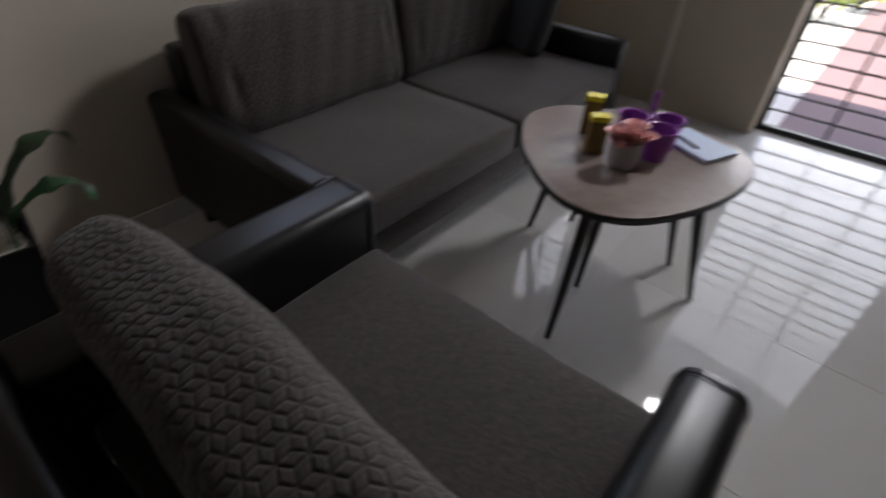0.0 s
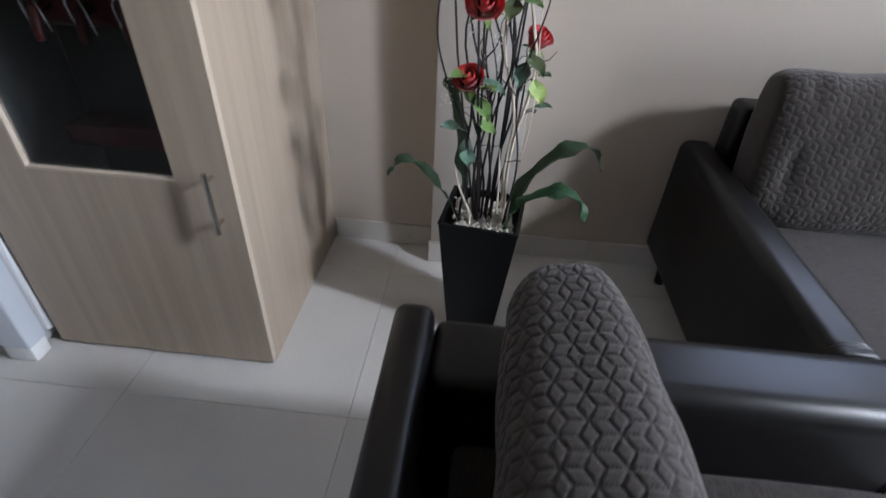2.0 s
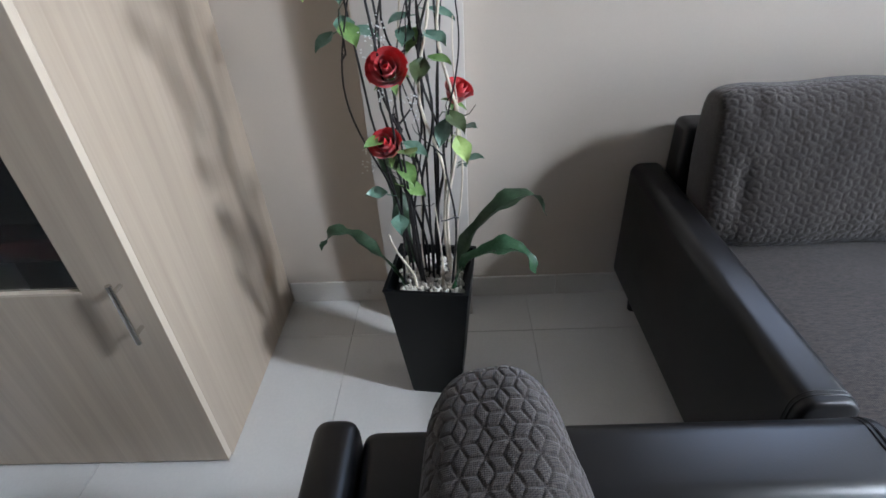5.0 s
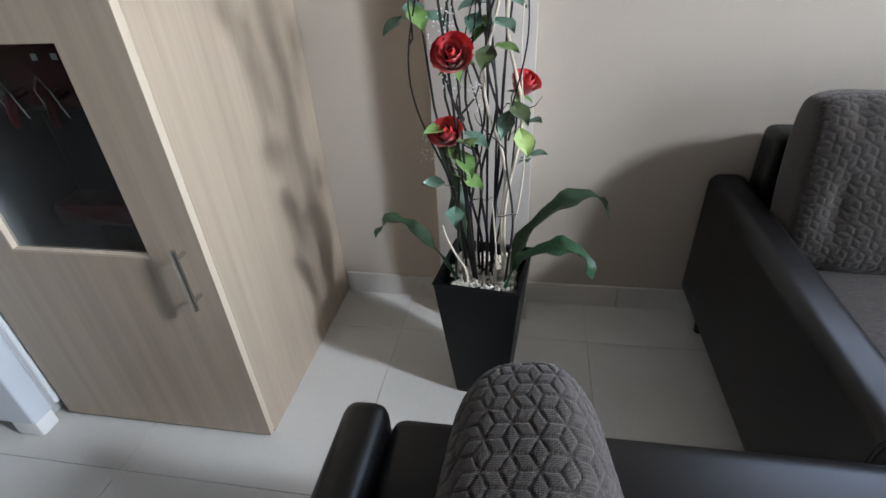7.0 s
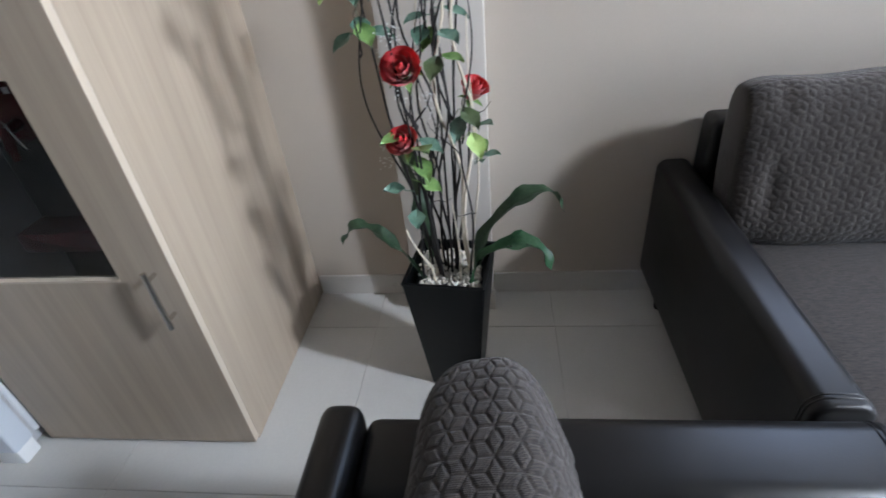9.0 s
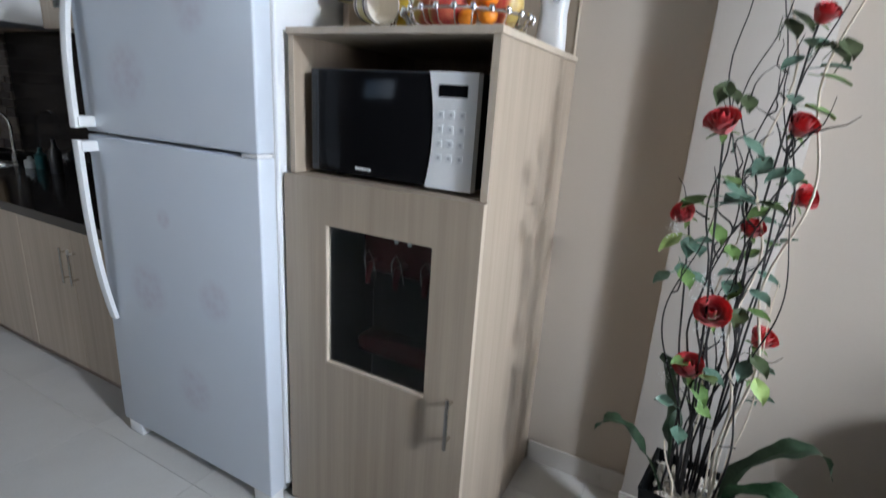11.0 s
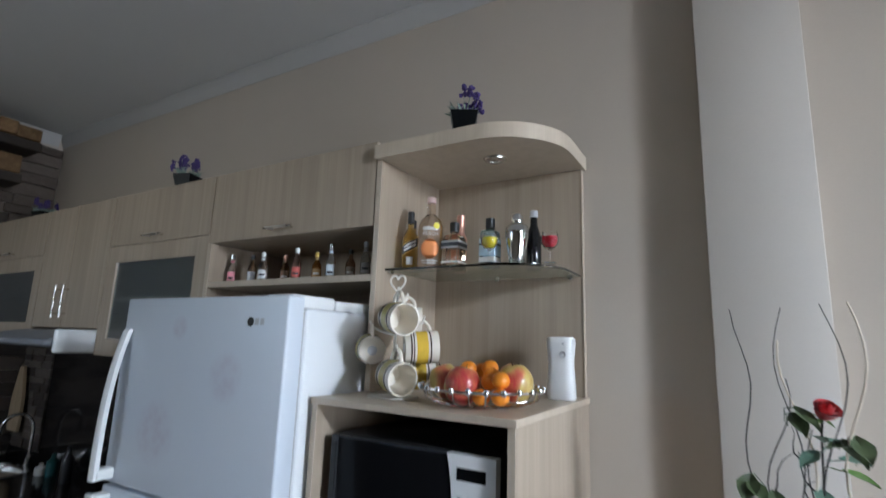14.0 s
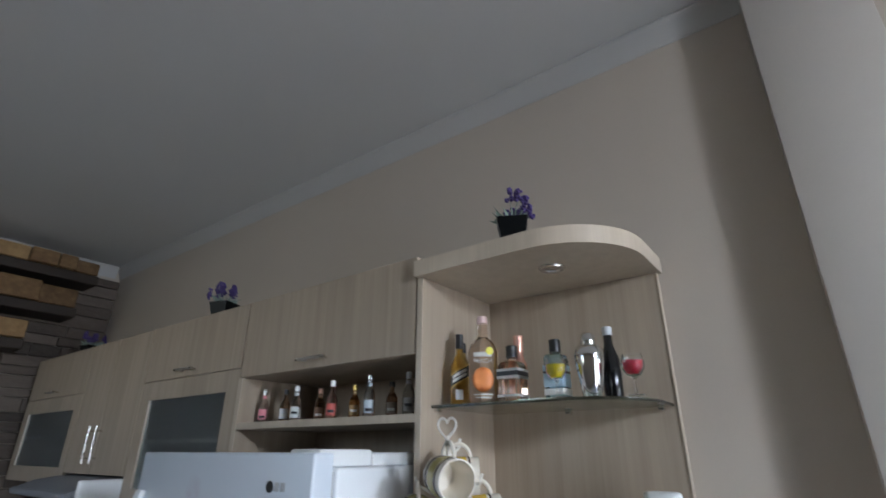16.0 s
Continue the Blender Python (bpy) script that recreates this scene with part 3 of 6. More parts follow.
def cushion_mesh(w, h, d, step=0.0042, seed=0, sag=0.012):
    """A stuffed cushion, w along x, h up, d thick along y, base centre at the origin, with a quilted cover."""
    rnd = random.Random(seed)
    # section of the cushion, stepped evenly along its outline
    dense = []
    for k in range(2001):
        a = 2 * math.pi * k / 2000
        ca, sa = math.cos(a), math.sin(a)
        dense.append((math.copysign(abs(ca) ** 0.55, ca) * d / 2, math.copysign(abs(sa) ** 0.55, sa) * h / 2))
    run = [0.0]
    for p, q in zip(dense, dense[1:]):
        run.append(run[-1] + math.hypot(q[0] - p[0], q[1] - p[1]))
    cell = 0.0195
    around = max(4, round(run[-1] / (cell * 3))) * cell * 3
    ny = int(run[-1] / step)
    section = []
    k = 0
    for j in range(ny):
        t = run[-1] * j / ny
        while run[k + 1] < t:
            k += 1
        f = (t - run[k]) / max(1e-9, run[k + 1] - run[k])
        section.append((dense[k][0] + f * (dense[k + 1][0] - dense[k][0]), dense[k][1] + f * (dense[k + 1][1] - dense[k][1])))
    out = []
    for j in range(ny):
        (ya, za), (yb, zb) = section[j - 1], section[(j + 1) % ny]
        n = Vector((0, zb - za, -(yb - ya)))
        out.append(n.normalized() if n.length > 0 else Vector((0, 1, 0)))
    nx = int(w / step)
    verts, faces = [], []
    ph = [rnd.random() * 6.28 for _ in range(8)]
    for i in range(nx + 1):
        u = i / nx * 2 - 1
        e = (1 - abs(u) ** 9) ** (1 / 2.2) if abs(u) < 1 else 0.0
        x = u * w / 2
        for j, (yy, zz) in enumerate(section):
            t = zz / (h / 2)
            thick = 0.84 + 0.16 * (1 - abs(u) ** 3) * (1 - 0.3 * t ** 4)
            y = yy * thick * (0.56 + 0.44 * e)
            z = zz * (0.88 + 0.12 * e)
            z += sag * math.sin(2.1 * u + ph[0]) * (0.5 if zz > 0 else 0.1) + 0.004 * math.sin(9 * u + ph[1])
            y += 0.006 * math.sin(5 * u + ph[2] + 6 * z) + 0.004 * math.sin(14 * z + ph[3]) + 0.0012 * math.sin(23 * u + 17 * z + ph[4])
            # creases pulled in towards the ends
            y -= 0.010 * out[j].y * math.exp(-((abs(u) - 0.82) / 0.05) ** 2) * (0.5 + 0.5 * math.sin(11 * z / h + ph[5] + u))
            q = quilt_height(x, around * j / ny, cell)
            verts.append((x, y + out[j].y * q, z + out[j].z * q + h / 2))
    for i in range(nx):
        for j in range(ny):
            j2 = (j + 1) % ny
            faces.append((i * ny + j, (i + 1) * ny + j, (i + 1) * ny + j2, i * ny + j2))
    faces.append(tuple(range(ny)))
    faces.append(tuple(nx * ny + j for j in range(ny))[::-1])
    me = bpy.data.meshes.new("cushion")
    me.from_pydata(verts, [], faces)
    me.update()
    me.polygons.foreach_set("use_smooth", [True] * len(me.polygons))
    me.materials.append(QUILT)
    return me


def seat_cushion(x0, x1, y0, y1, z0, z1):
    """A boxed seat cushion with a soft crown."""
    bm = box(x0, x1, y0, y1, z0, z1, 0.022, 4)
    bmesh.ops.subdivide_edges(bm, edges=[e for e in bm.edges if e.calc_length() > 0.2], cuts=7, use_grid_fill=True)
    for v in bm.verts:
        if v.co.z > (z0 + z1) / 2:
            s = (1 - ((v.co.x - (x0 + x1) / 2) / ((x1 - x0) / 2)) ** 4) * (1 - ((v.co.y - (y0 + y1) / 2) / ((y1 - y0) / 2)) ** 4)
            v.co.z += 0.014 * max(0, s) + 0.003 * math.sin(17 * v.co.x + 11 * v.co.y)
    return bm


def sofa_arm(parent, x0, x1, y0, y1, z1, front, z0=0.05, r=0.034):
    """A padded leatherette slab; its long way is y. front: the y of the free end."""
    bm = box(x0, x1, y0, y1, z0, z1)
    bmesh.ops.bevel(bm, geom=[e for e in bm.edges if abs(e.verts[0].co.y - e.verts[1].co.y) > 0.1], offset=r, segments=8, profile=0.5, affect="EDGES")
    ends = [e for e in bm.edges if abs(e.verts[0].co.y - e.verts[1].co.y) < 1e-5]
    bmesh.ops.bevel(bm, geom=ends, offset=0.010, segments=3, profile=0.5, affect="EDGES")
    arm = part("armrest", bm, LEATHER, parent, "padded dark leatherette armrest")
    # seam round the free end
    way = -1 if front > (y0 + y1) / 2 else 1
    for inset, radius in ((0.019, 0.0020), (0.027, 0.0013)):
        yy = front + way * inset
        loop = [(x0 - 0.0004, z0 + 0.05), (x0 - 0.0004, z1 - r), (x0 + 0.076 * r, z1 - 0.617 * r), (x0 + 0.293 * r, z1 - 0.293 * r), (x0 + 0.617 * r, z1 - 0.076 * r), (x0 + r, z1 + 0.0004)]
        loop += [(x0 + x1 - x, z) for x, z in loop[::-1]]
        part("seam", tube([(x, yy, z) for x, z in loop], radius, 6), LEATHER, arm)
    return arm


def make_seat(name, width, places, depth, label, category, arm_h, back_h, seed, arm_w=0.10, seat_h=0.415, arm_r=None):
    """Sofa or armchair in its own frame: x across, y towards the front from the back, centred on x."""
    u = thing(name, (0, 0, 0), label, category)
    w = width / 2
    back = 0.0 if places > 1 else 0.31
    low = 0.10 if places > 1 else 0.05
    arm_r = arm_r or arm_w
    for a, aw in ((-w, arm_w), (w - arm_r, arm_r)):
        sofa_arm(u, a, a + aw, back, depth, arm_h, depth, low, 0.030 if places > 1 else 0.038)
        if places == 1:
            part("side_panel", box(a + 0.004, a + aw - 0.004, 0.066, 0.3098, 0.06, arm_h - 0.012, 0.02, 3), LEATHER, u, "dark leatherette side panel")
    part("back_frame", box(-w + arm_w + 0.003 if places > 1 else -w, w - arm_r - 0.003 if places > 1 else w, 0.0, 0.065 if places == 1 else 0.10, low + 0.01, back_h, 0.022, 4), LEATHER, u, "dark leatherette back frame")
    part("base", box(-w + arm_w + 0.001, w - arm_r - 0.001, 0.101 if places > 1 else 0.066, depth - 0.03, low + 0.02, seat_h - 0.13, 0.012, 3), FABRIC, u, "charcoal woven fabric base")
    inner = (width - arm_w - arm_r) / places
    for k in range(places):
        a = -w + arm_w + k * inner
        part("seat_cushion", seat_cushion(a + (0.003 if places > 1 else -0.012), a + inner + (-0.003 if places > 1 else 0.012), 0.11, depth + 0.005, seat_h - 0.128, seat_h), FABRIC, u, "charcoal woven seat cushion")
    for x in (-w + 0.06, w - 0.06):
        for y in (0.08, depth - 0.09):
            part("leg", lathe([(0, 0), (0.016, 0), (0.024, low), (0.024, low + 0.022), (0, low + 0.022)], (x, y, 0), 12), BLACK, u)
    return u, inner, w


CH_W, CH_D = 0.956, 0.770
chair, inner, w = make_seat("armchair", CH_W, 1, CH_D, "dark leatherette armchair with charcoal quilted back cushion", "armchair", 0.572, 0.586, 3, 0.140, arm_r=0.112)
cm = cushion_mesh(0.90, 0.315, 0.200, 0.0018, seed=3, sag=0.006)
cu = new("back_cushion", cm)
cu.parent = chair
cu.matrix_basis = pose(0.0, 0.303, 0.408, 14, 0, -2.0)
tagged(cu, "charcoal quilted back cushion")
chair.matrix_basis = pose(0.312, 0.478, 0, 0, 0, 0.3)

SO_W = 1.92
sofa, inner, w = make_seat("sofa", SO_W, 2, 0.885, "dark leatherette two-seat sofa with charcoal quilted cushions", "sofa", 0.510, 0.655, 5, 0.096, 0.385)
for k in range(2):
    cm = cushion_mesh(inner - 0.02, 0.41, 0.19, 0.0031, seed=7 + k, sag=0.004)
    cu = new("back_cushion", cm)
    cu.parent = sofa
    cu.matrix_basis = pose(-w + 0.096 + inner * (k + 0.5), 0.235, 0.375, 10, 0, 0)
    tagged(cu, "charcoal quilted back cushion")
sofa.matrix_basis = pose(WX + 0.02, 1.207 + SO_W / 2, 0, 0, 0, -90)

bm = box(-0.19, 0.19, -0.05, 0.05, 0, 0.36, 0.045, 5)
throw = solid("throw_pillow", bm, BLACK, "plain black throw pillow leaning on the sofa's arm", "pillow")
throw.data.materials[0] = surface("black pillow cloth", (0.012, 0.012, 0.014), 0.8, vary=0.2, small=300, bumpy=0.4, sheen=0.2)
throw.matrix_basis = pose(-0.72, 2.90, 0.40, -14, 0, -30)


# ---------------------------------------------------------------- nest of tables
def rounded_triangle(cx, cy, r, turn, n=72):
    pts = []
    for k in range(n):
        a = 2 * math.pi * k / n
        s = r * (1 + 0.10 * math.cos(3 * a) + 0.012 * math.cos(6 * a))
        pts.append((cx + s * math.cos(a + turn), cy + s * math.sin(a + turn)))
    return pts


def side_table(cx, cy, r, turn, z, feet, label):
    u = thing("side_table", (cx, cy, 0), label, "table", group="nest of side tables")
    part("tabletop", prism(rounded_triangle(cx, cy, r, turn), z - 0.022, z, 0.004, 2), OAKDARK, u, "brown wood-grain top")
    part("edge_band", prism(rounded_triangle(cx, cy, r * 1.006, turn), z - 0.0215, z - 0.005, 0.001, 1), METALBLACK, u, "dark edge band")
    for fx, fy in feet:
        d = Vector((fx - cx, fy - cy, 0))
        top = Vector((cx, cy, z - 0.023)) + d * 0.66
        part("leg", tube([(fx, fy, 0.0), top.lerp(Vector((fx, fy, 0)), 0.5), top], [0.009, 0.015, 0.021], 12), METALBLACK, u, "tapered black leg")
        part("leg_plate", lathe([(0, 0), (0.032, 0), (0.032, 0.004), (0, 0.004)], (top.x, top.y, z - 0.0265), 16), METALBLACK, u)
    return u


TX, TY, TZ = 0.262, 1.995, 0.50
side_table(TX, TY, 0.335, radians(-78), TZ, ((0.298, 1.639), (0.575, 2.13), (-0.07, 2.11)), "rounded triangular side table with brown top and black legs")
side_table(0.235, 2.14, 0.25, radians(-92), 0.42, ((0.25, 1.915), (0.452, 2.262), (0.036, 2.264)), "lower rounded side table tucked under the taller one")


# ---------------------------------------------------------------- planter body
def planter():
    u = thing("planter", (-0.752, 0.613, 0), "tall tapered black square planter with white pebbles", "planter")
    bm = bmesh.new()
    cx, cy = -0.752, 0.613
    levels = ((0.0, 0.066), (0.012, 0.070), (0.398, 0.104), (0.405, 0.106))
    rings = []
    for z, r in levels:
        rings.append([bm.verts.new((cx + sx * r, cy + sy * r, z)) for sx, sy in ((-1, -1), (1, -1), (1, 1), (-1, 1))])
    for z, r in ((0.405, 0.097), (0.36, 0.092)):
        rings.append([bm.verts.new((cx + sx * r, cy + sy * r, z)) for sx, sy in ((-1, -1), (1, -1), (1, 1), (-1, 1))])
    for a, b in zip(rings, rings[1:]):
        for j in range(4):
            bm.faces.new((a[j], a[(j + 1) % 4], b[(j + 1) % 4], b[j]))
    bm.faces.new(rings[0][::-1])
    bm.faces.new(rings[-1])
    bmesh.ops.bevel(bm, geom=[e for e in bm.edges if abs(e.verts[0].co.z - e.verts[1].co.z) > 0.2], offset=0.003, segments=2, affect="EDGES")
    bmesh.ops.rotate(bm, verts=bm.verts, cent=(cx, cy, 0), matrix=Matrix.Rotation(radians(-7.5), 3, "Z"))
    part("pot", bm, POTBLACK, u)
    return u


pot = planter()


# ---------------------------------------------------------------- kitchen run
def kitchen_base():
    spans = ((-2.23, -1.38), (-3.08, -2.235), (-3.93, -3.085), (-4.078, -3.935))
    for ya, yb in spans:
        u = thing("base_cabinet", (-0.8, (ya + yb) / 2, 0), "oak laminate kitchen base cabinet with two doors", "cabinet", group="kitchen base cabinets")
        part("body", box(WX + 0.002, -0.505, ya, yb, 0.08, 0.748), OAK, u)
        part("plinth", box(WX + 0.05, -0.54, ya, yb, 0.0, 0.0795), OAKDARK, u)
        mid = (ya + yb) / 2
        for a, b, hy in ((ya + 0.002, mid - 0.0015, mid - 0.032), (mid + 0.0015, yb - 0.002, mid + 0.032)):
            d = part("door", box(-0.504, -0.485, a, b, 0.083, 0.744, 0.0012, 1), OAK, u)
            bar_handle(d, (-0.485, hy, 0.50), (-0.485, hy, 0.66), (1, 0, 0), 0.005)
        part("edge_band", box(-0.504, -0.4845, yb - 0.0018, yb + 0.0025, 0.083, 0.744), OAKEDGE, u)
    top = thing("worktop", (-0.8, -2.6, 0.75), "polished black granite kitchen worktop", "worktop")
    bm = holed_plate(0.7485, 0.79, (-4.078, -1.38, WX + 0.002, -0.465), (-3.765, -3.335, -1.00, -0.62))
    for v in bm.verts:
        v.co = Vector((v.co.z, v.co.y, v.co.x))
    part("slab", bm, GRANITE, top)
    part("splash_strip", box(WX + 0.002, WX + 0.02, -4.078, -1.38, 0.7905, 0.85, 0.002, 1), GRANITE, top)


kitchen_base()


def wall_cabinet(ya, yb, z0, z1, label, doors, front=-0.722):
    u = thing("wall_cabinet", (-0.9, (ya + yb) / 2, z0), label, "cabinet", group="kitchen wall cabinets")
    part("body", box(WX + 0.002, front - 0.021, ya + 0.001, yb - 0.001, z0 + 0.001, z1, 0.001, 1), OAK, u)
    for a, b, za, zb, pull in doors:
        d = part("door", box(front - 0.020, front, a + 0.0015, b - 0.0015, za + 0.0015, zb - 0.0015, 0.001, 1), OAK, u)
        if pull == "h":
            c = (a + b) / 2
            bar_handle(d, (front, c - 0.075, za + 0.03), (front, c + 0.075, za + 0.03), (1, 0, 0), 0.005)
        elif pull:
            bar_handle(d, (front, pull, za + 0.05), (front, pull, za + 0.23), (1, 0, 0), 0.005)
    return u


def glazed_cabinet(ya, yb, z0, z1):
    """A wall cabinet whose door is a frame round frosted glass."""
    f = -0.722
    u = thing("wall_cabinet", (-0.9, (ya + yb) / 2, z0), "oak laminate wall cabinet with frosted glass door", "cabinet", group="kitchen wall cabinets")
    bm = box(WX + 0.002, f - 0.021, ya + 0.001, ya + 0.018, z0, z1)
    box(WX + 0.002, f - 0.021, yb - 0.018, yb - 0.001, z0, z1, bm=bm)
    box(WX + 0.002, f - 0.021, ya + 0.0185, yb - 0.0185, z0, z0 + 0.018, bm=bm)
    box(WX + 0.002, f - 0.021, ya + 0.0185, yb - 0.0185, z1 - 0.018, z1, bm=bm)
    box(WX + 0.002, WX + 0.012, ya + 0.0185, yb - 0.0185, z0 + 0.0185, z1 - 0.0185, bm=bm)
    part("body", bm, OAK, u)
    part("shelf", box(WX + 0.013, f - 0.04, ya + 0.019, yb - 0.019, (z0 + z1) / 2, (z0 + z1) / 2 + 0.016), OAK, u)
    t = 0.085
    d = part("door", holed_plate(f - 0.020, f, (ya + 0.0015, yb - 0.0015, z0 + 0.0015, z1 - 0.0015), (ya + t, yb - t, z0 + t, z1 - t)), OAK, u)
    part("edge_band", box(f - 0.019, f + 0.001, ya + t + 0.0004, ya + t + 0.006, z0 + t + 0.0004, z1 - t - 0.0004), OAKEDGE, d)
    part("pane", box(f - 0.013, f - 0.008, ya + t + 0.0062, yb - t - 0.0004, z0 + t + 0.0004, z1 - t - 0.0004), FROST, d, "frosted glass pane", smooth=False)


ZT = 2.362
# over the fridge: a flap door above an open bottle shelf
wall_cabinet(-1.445, -0.548, 2.055, ZT, "oak laminate wall cabinet with lift-up door above the bottle shelf", ((-1.443, -0.55, 2.055, ZT, "h"),))
u = thing("open_shelf", (-0.9, -1.0, 1.86), "open light oak shelf above the refrigerator", "shelf")
part("side_panel", box(WX + 0.002, -0.722, -1.445, -1.42, 1.70, 2.0545, 0.001, 1), OAK, u)
part("edge_band", box(-0.7218, -0.7195, -1.4445, -1.4205, 1.70, 2.054), OAKEDGE, u)
part("back_panel", box(WX + 0.002, WX + 0.014, -1.4195, -0.5455, 1.70, 2.0545), OAK, u)
part("shelf_board", box(WX + 0.0145, -0.724, -1.4195, -0.5455, 1.865, 1.889, 0.001, 1), OAK, u)
part("edge_band", box(-0.7238, -0.7215, -1.4195, -0.5455, 1.8655, 1.8885), OAKEDGE, u)
# glazed cabinet with its flap, tall pair of doors, and the far glazed one
wall_cabinet(-2.265, -1.446, 2.095, ZT, "oak laminate wall cabinet with lift-up door", ((-2.263, -1.448, 2.095, ZT, "h"),))
glazed_cabinet(-2.265, -1.446, 1.55, 2.094)
wall_cabinet(-3.0, -2.266, 1.68, ZT, "oak laminate wall cabinet with a pair of tall doors", ((-2.998, -2.663, 1.68, ZT, -2.715), (-2.66, -2.268, 1.68, ZT, -2.625)))
wall_cabinet(-3.93, -3.001, 2.095, ZT, "oak laminate wall cabinet with lift-up door", ((-3.928, -3.003, 2.095, ZT, "h"),))
glazed_cabinet(-3.93, -3.001, 1.62, 2.094)


# ---------------------------------------------------------------- barred door and window
def grille(name, x0, x1, z0, z1, y, gap, uprights, label, category, thick=0.011, bar=0.009):
    u = thing(name, ((x0 + x1) / 2, y, z0), label, category, kind="structure")
    bm = box(x0, x0 + 0.03, y - 0.015, y + 0.015, z0, z1)
    box(x1 - 0.03, x1, y - 0.015, y + 0.015, z0, z1, bm=bm)
    box(x0 + 0.0302, x1 - 0.0302, y - 0.015, y + 0.015, z1 - 0.03, z1, bm=bm)
    box(x0 + 0.0302, x1 - 0.0302, y - 0.015, y + 0.015, z0, z0 + 0.03, bm=bm)
    part("frame", bm, METALBLACK, u)
    z = z0 + 0.03 + gap
    while z < z1 - 0.05:
        part("bar", tube([(x0 + 0.03, y, z), (x1 - 0.03, y, z)], bar, 8), METALBLACK, u)
        z += gap
    for x in uprights:
        part("upright", box(x - thick, x + thick, y + bar - 0.002, y + bar + 0.011, z0 + 0.031, z1 - 0.031), METALBLACK, u)
    return u


grille("door_1", 0.362, 1.348, 0.0, 2.248, Y1 + 0.11, 0.092, (0.70, 1.02), "black metal grille door with close level bars", "door", 0.007, 0.0065)
grille("window_1", -1.048, -0.572, 0.952, 2.248, Y1 + 0.11, 0.105, (-0.81,), "window with black level bars", "window")

grille("window_2", 0.362, 1.348, 2.362, 2.958, Y1 + 0.09, 0.085, [0.45 + 0.09 * k for k in range(10)], "transom window with a square black lattice", "window", 0.005, 0.005)

# ---------------------------------------------------------------- outdoors
solid("ground", box(-30, 30, Y1 + 0.2, 60, -0.30, -0.025), surface("pale concrete yard", (0.80, 0.79, 0.77), 0.75, vary=0.06, big=1.2, small=40, bumpy=0.2), "pale sunlit concrete yard", "ground", kind="structure", smooth=False)
bm = box(-30, WX - 0.201, -30, Y1 + 0.199, -0.30, -0.04)
box(XR + 0.201, 30, -30, Y1 + 0.199, -0.30, -0.04, bm=bm)
box(WX - 0.2, XR + 0.2, -30, Y0 - 0.201, -0.30, -0.04, bm=bm)
solid("ground", bm, surface("dull grass and earth", (0.055, 0.062, 0.035), 0.9, vary=0.3, big=1.5, small=30, bumpy=0.5, depth=0.02), "dull grass and earth round the house", "ground", kind="structure", smooth=False)
path_mat = surface("pink paving", (0.22, 0.15, 0.162), 0.6, vary=0.10, big=2.0, small=60, bumpy=0.15)
solid("pavement", box(0.455, 1.95, Y1 + 0.25, 11.0, -0.0245, -0.012), path_mat, "pinkish paved path across the yard", "pavement", kind="structure", smooth=False)
solid("backdrop", box(-8, 9, 13.0, 13.2, -0.025, 2.4), surface("white garden wall", (0.75, 0.74, 0.72), 0.8, vary=0.06, bumpy=0.3), "white garden wall at the far side of the yard", "wall", kind="structure", smooth=False)
YELLOWLEAF = leaf_mat("yellow green leaves", (0.10, 0.22, 0.02), (0.40, 0.45, 0.05))


def bush(cx, cy, h, r, n, seed):
    rnd = random.Random(seed)
    u = thing("bush", (cx, cy, -0.025), "small yellow-green garden bush in the yard", "bush", group="garden bushes")
    bm = bmesh.new()
    for k in range(7):
        a = rnd.random() * 6.28
        tube([(cx, cy, -0.025), (cx + 0.3 * r * math.cos(a), cy + 0.3 * r * math.sin(a), h * 0.4), (cx + 0.8 * r * math.cos(a), cy + 0.8 * r * math.sin(a), h * rnd.uniform(0.6, 0.9))], [0.012, 0.008, 0.004], 6, bm)
    part("stem", bm, METALBLACK, u)
    bm = bmesh.new()
    for k in range(n):
        a, q = rnd.random() * 6.28, r * math.sqrt(rnd.random())
        c = Vector((cx + q * math.cos(a), cy + q * math.sin(a), h * (0.25 + 0.75 * rnd.random() * (1 - 0.4 * q / r))))
        d = Vector((rnd.uniform(-1, 1), rnd.uniform(-1, 1), rnd.uniform(-0.3, 1))).normalized()
        s = d.orthogonal().normalized() * 0.022
        vs = [bm.verts.new(p) for p in (c, c + d * 0.04 + s, c + d * 0.09, c + d * 0.04 - s)]
        bm.faces.new(vs)
    tagged(part("foliage", bm, YELLOWLEAF, u, smooth=False), kind="stuff")


bush(0.15, 7.2, 0.55, 0.28, 260, 1)
bush(0.05, 8.6, 0.8, 0.35, 320, 2)
bush(0.36, 8.0, 0.35, 0.18, 160, 3)

# ---------------------------------------------------------------- stone end wall and wood ledges
STONE = stone_mat("rough brown slate strips", ((0.2, (0.03, 0.024, 0.02)), (0.5, (0.095, 0.072, 0.057)), (0.8, (0.20, 0.16, 0.13))))
GOLDWOOD = stone_mat("honey coloured rough timber", ((0.25, (0.07, 0.035, 0.012)), (0.5, (0.22, 0.125, 0.05)), (0.75, (0.42, 0.27, 0.12))), 22)
DARKWOOD = surface("dark timber", (0.03, 0.02, 0.014), 0.7, vary=0.25, big=6, small=90, bumpy=0.4)
rnd = random.Random(11)
cladding = thing("wall_stone", (0.0, Y0, 0.79), "rough brown split-stone cladding on the kitchen end wall", "wall", kind="structure")
slate = []
for k in range(6):
    bm = box(-0.5, 0.5, 0, 1, -0.5, 0.5, 0.04, 1)
    for v in bm.verts:
        if v.co.y > 0.5:
            v.co.y += rnd.uniform(-0.25, 0.25)
    slate.append(as_mesh(bm, "stone", STONE))
z = 0.80
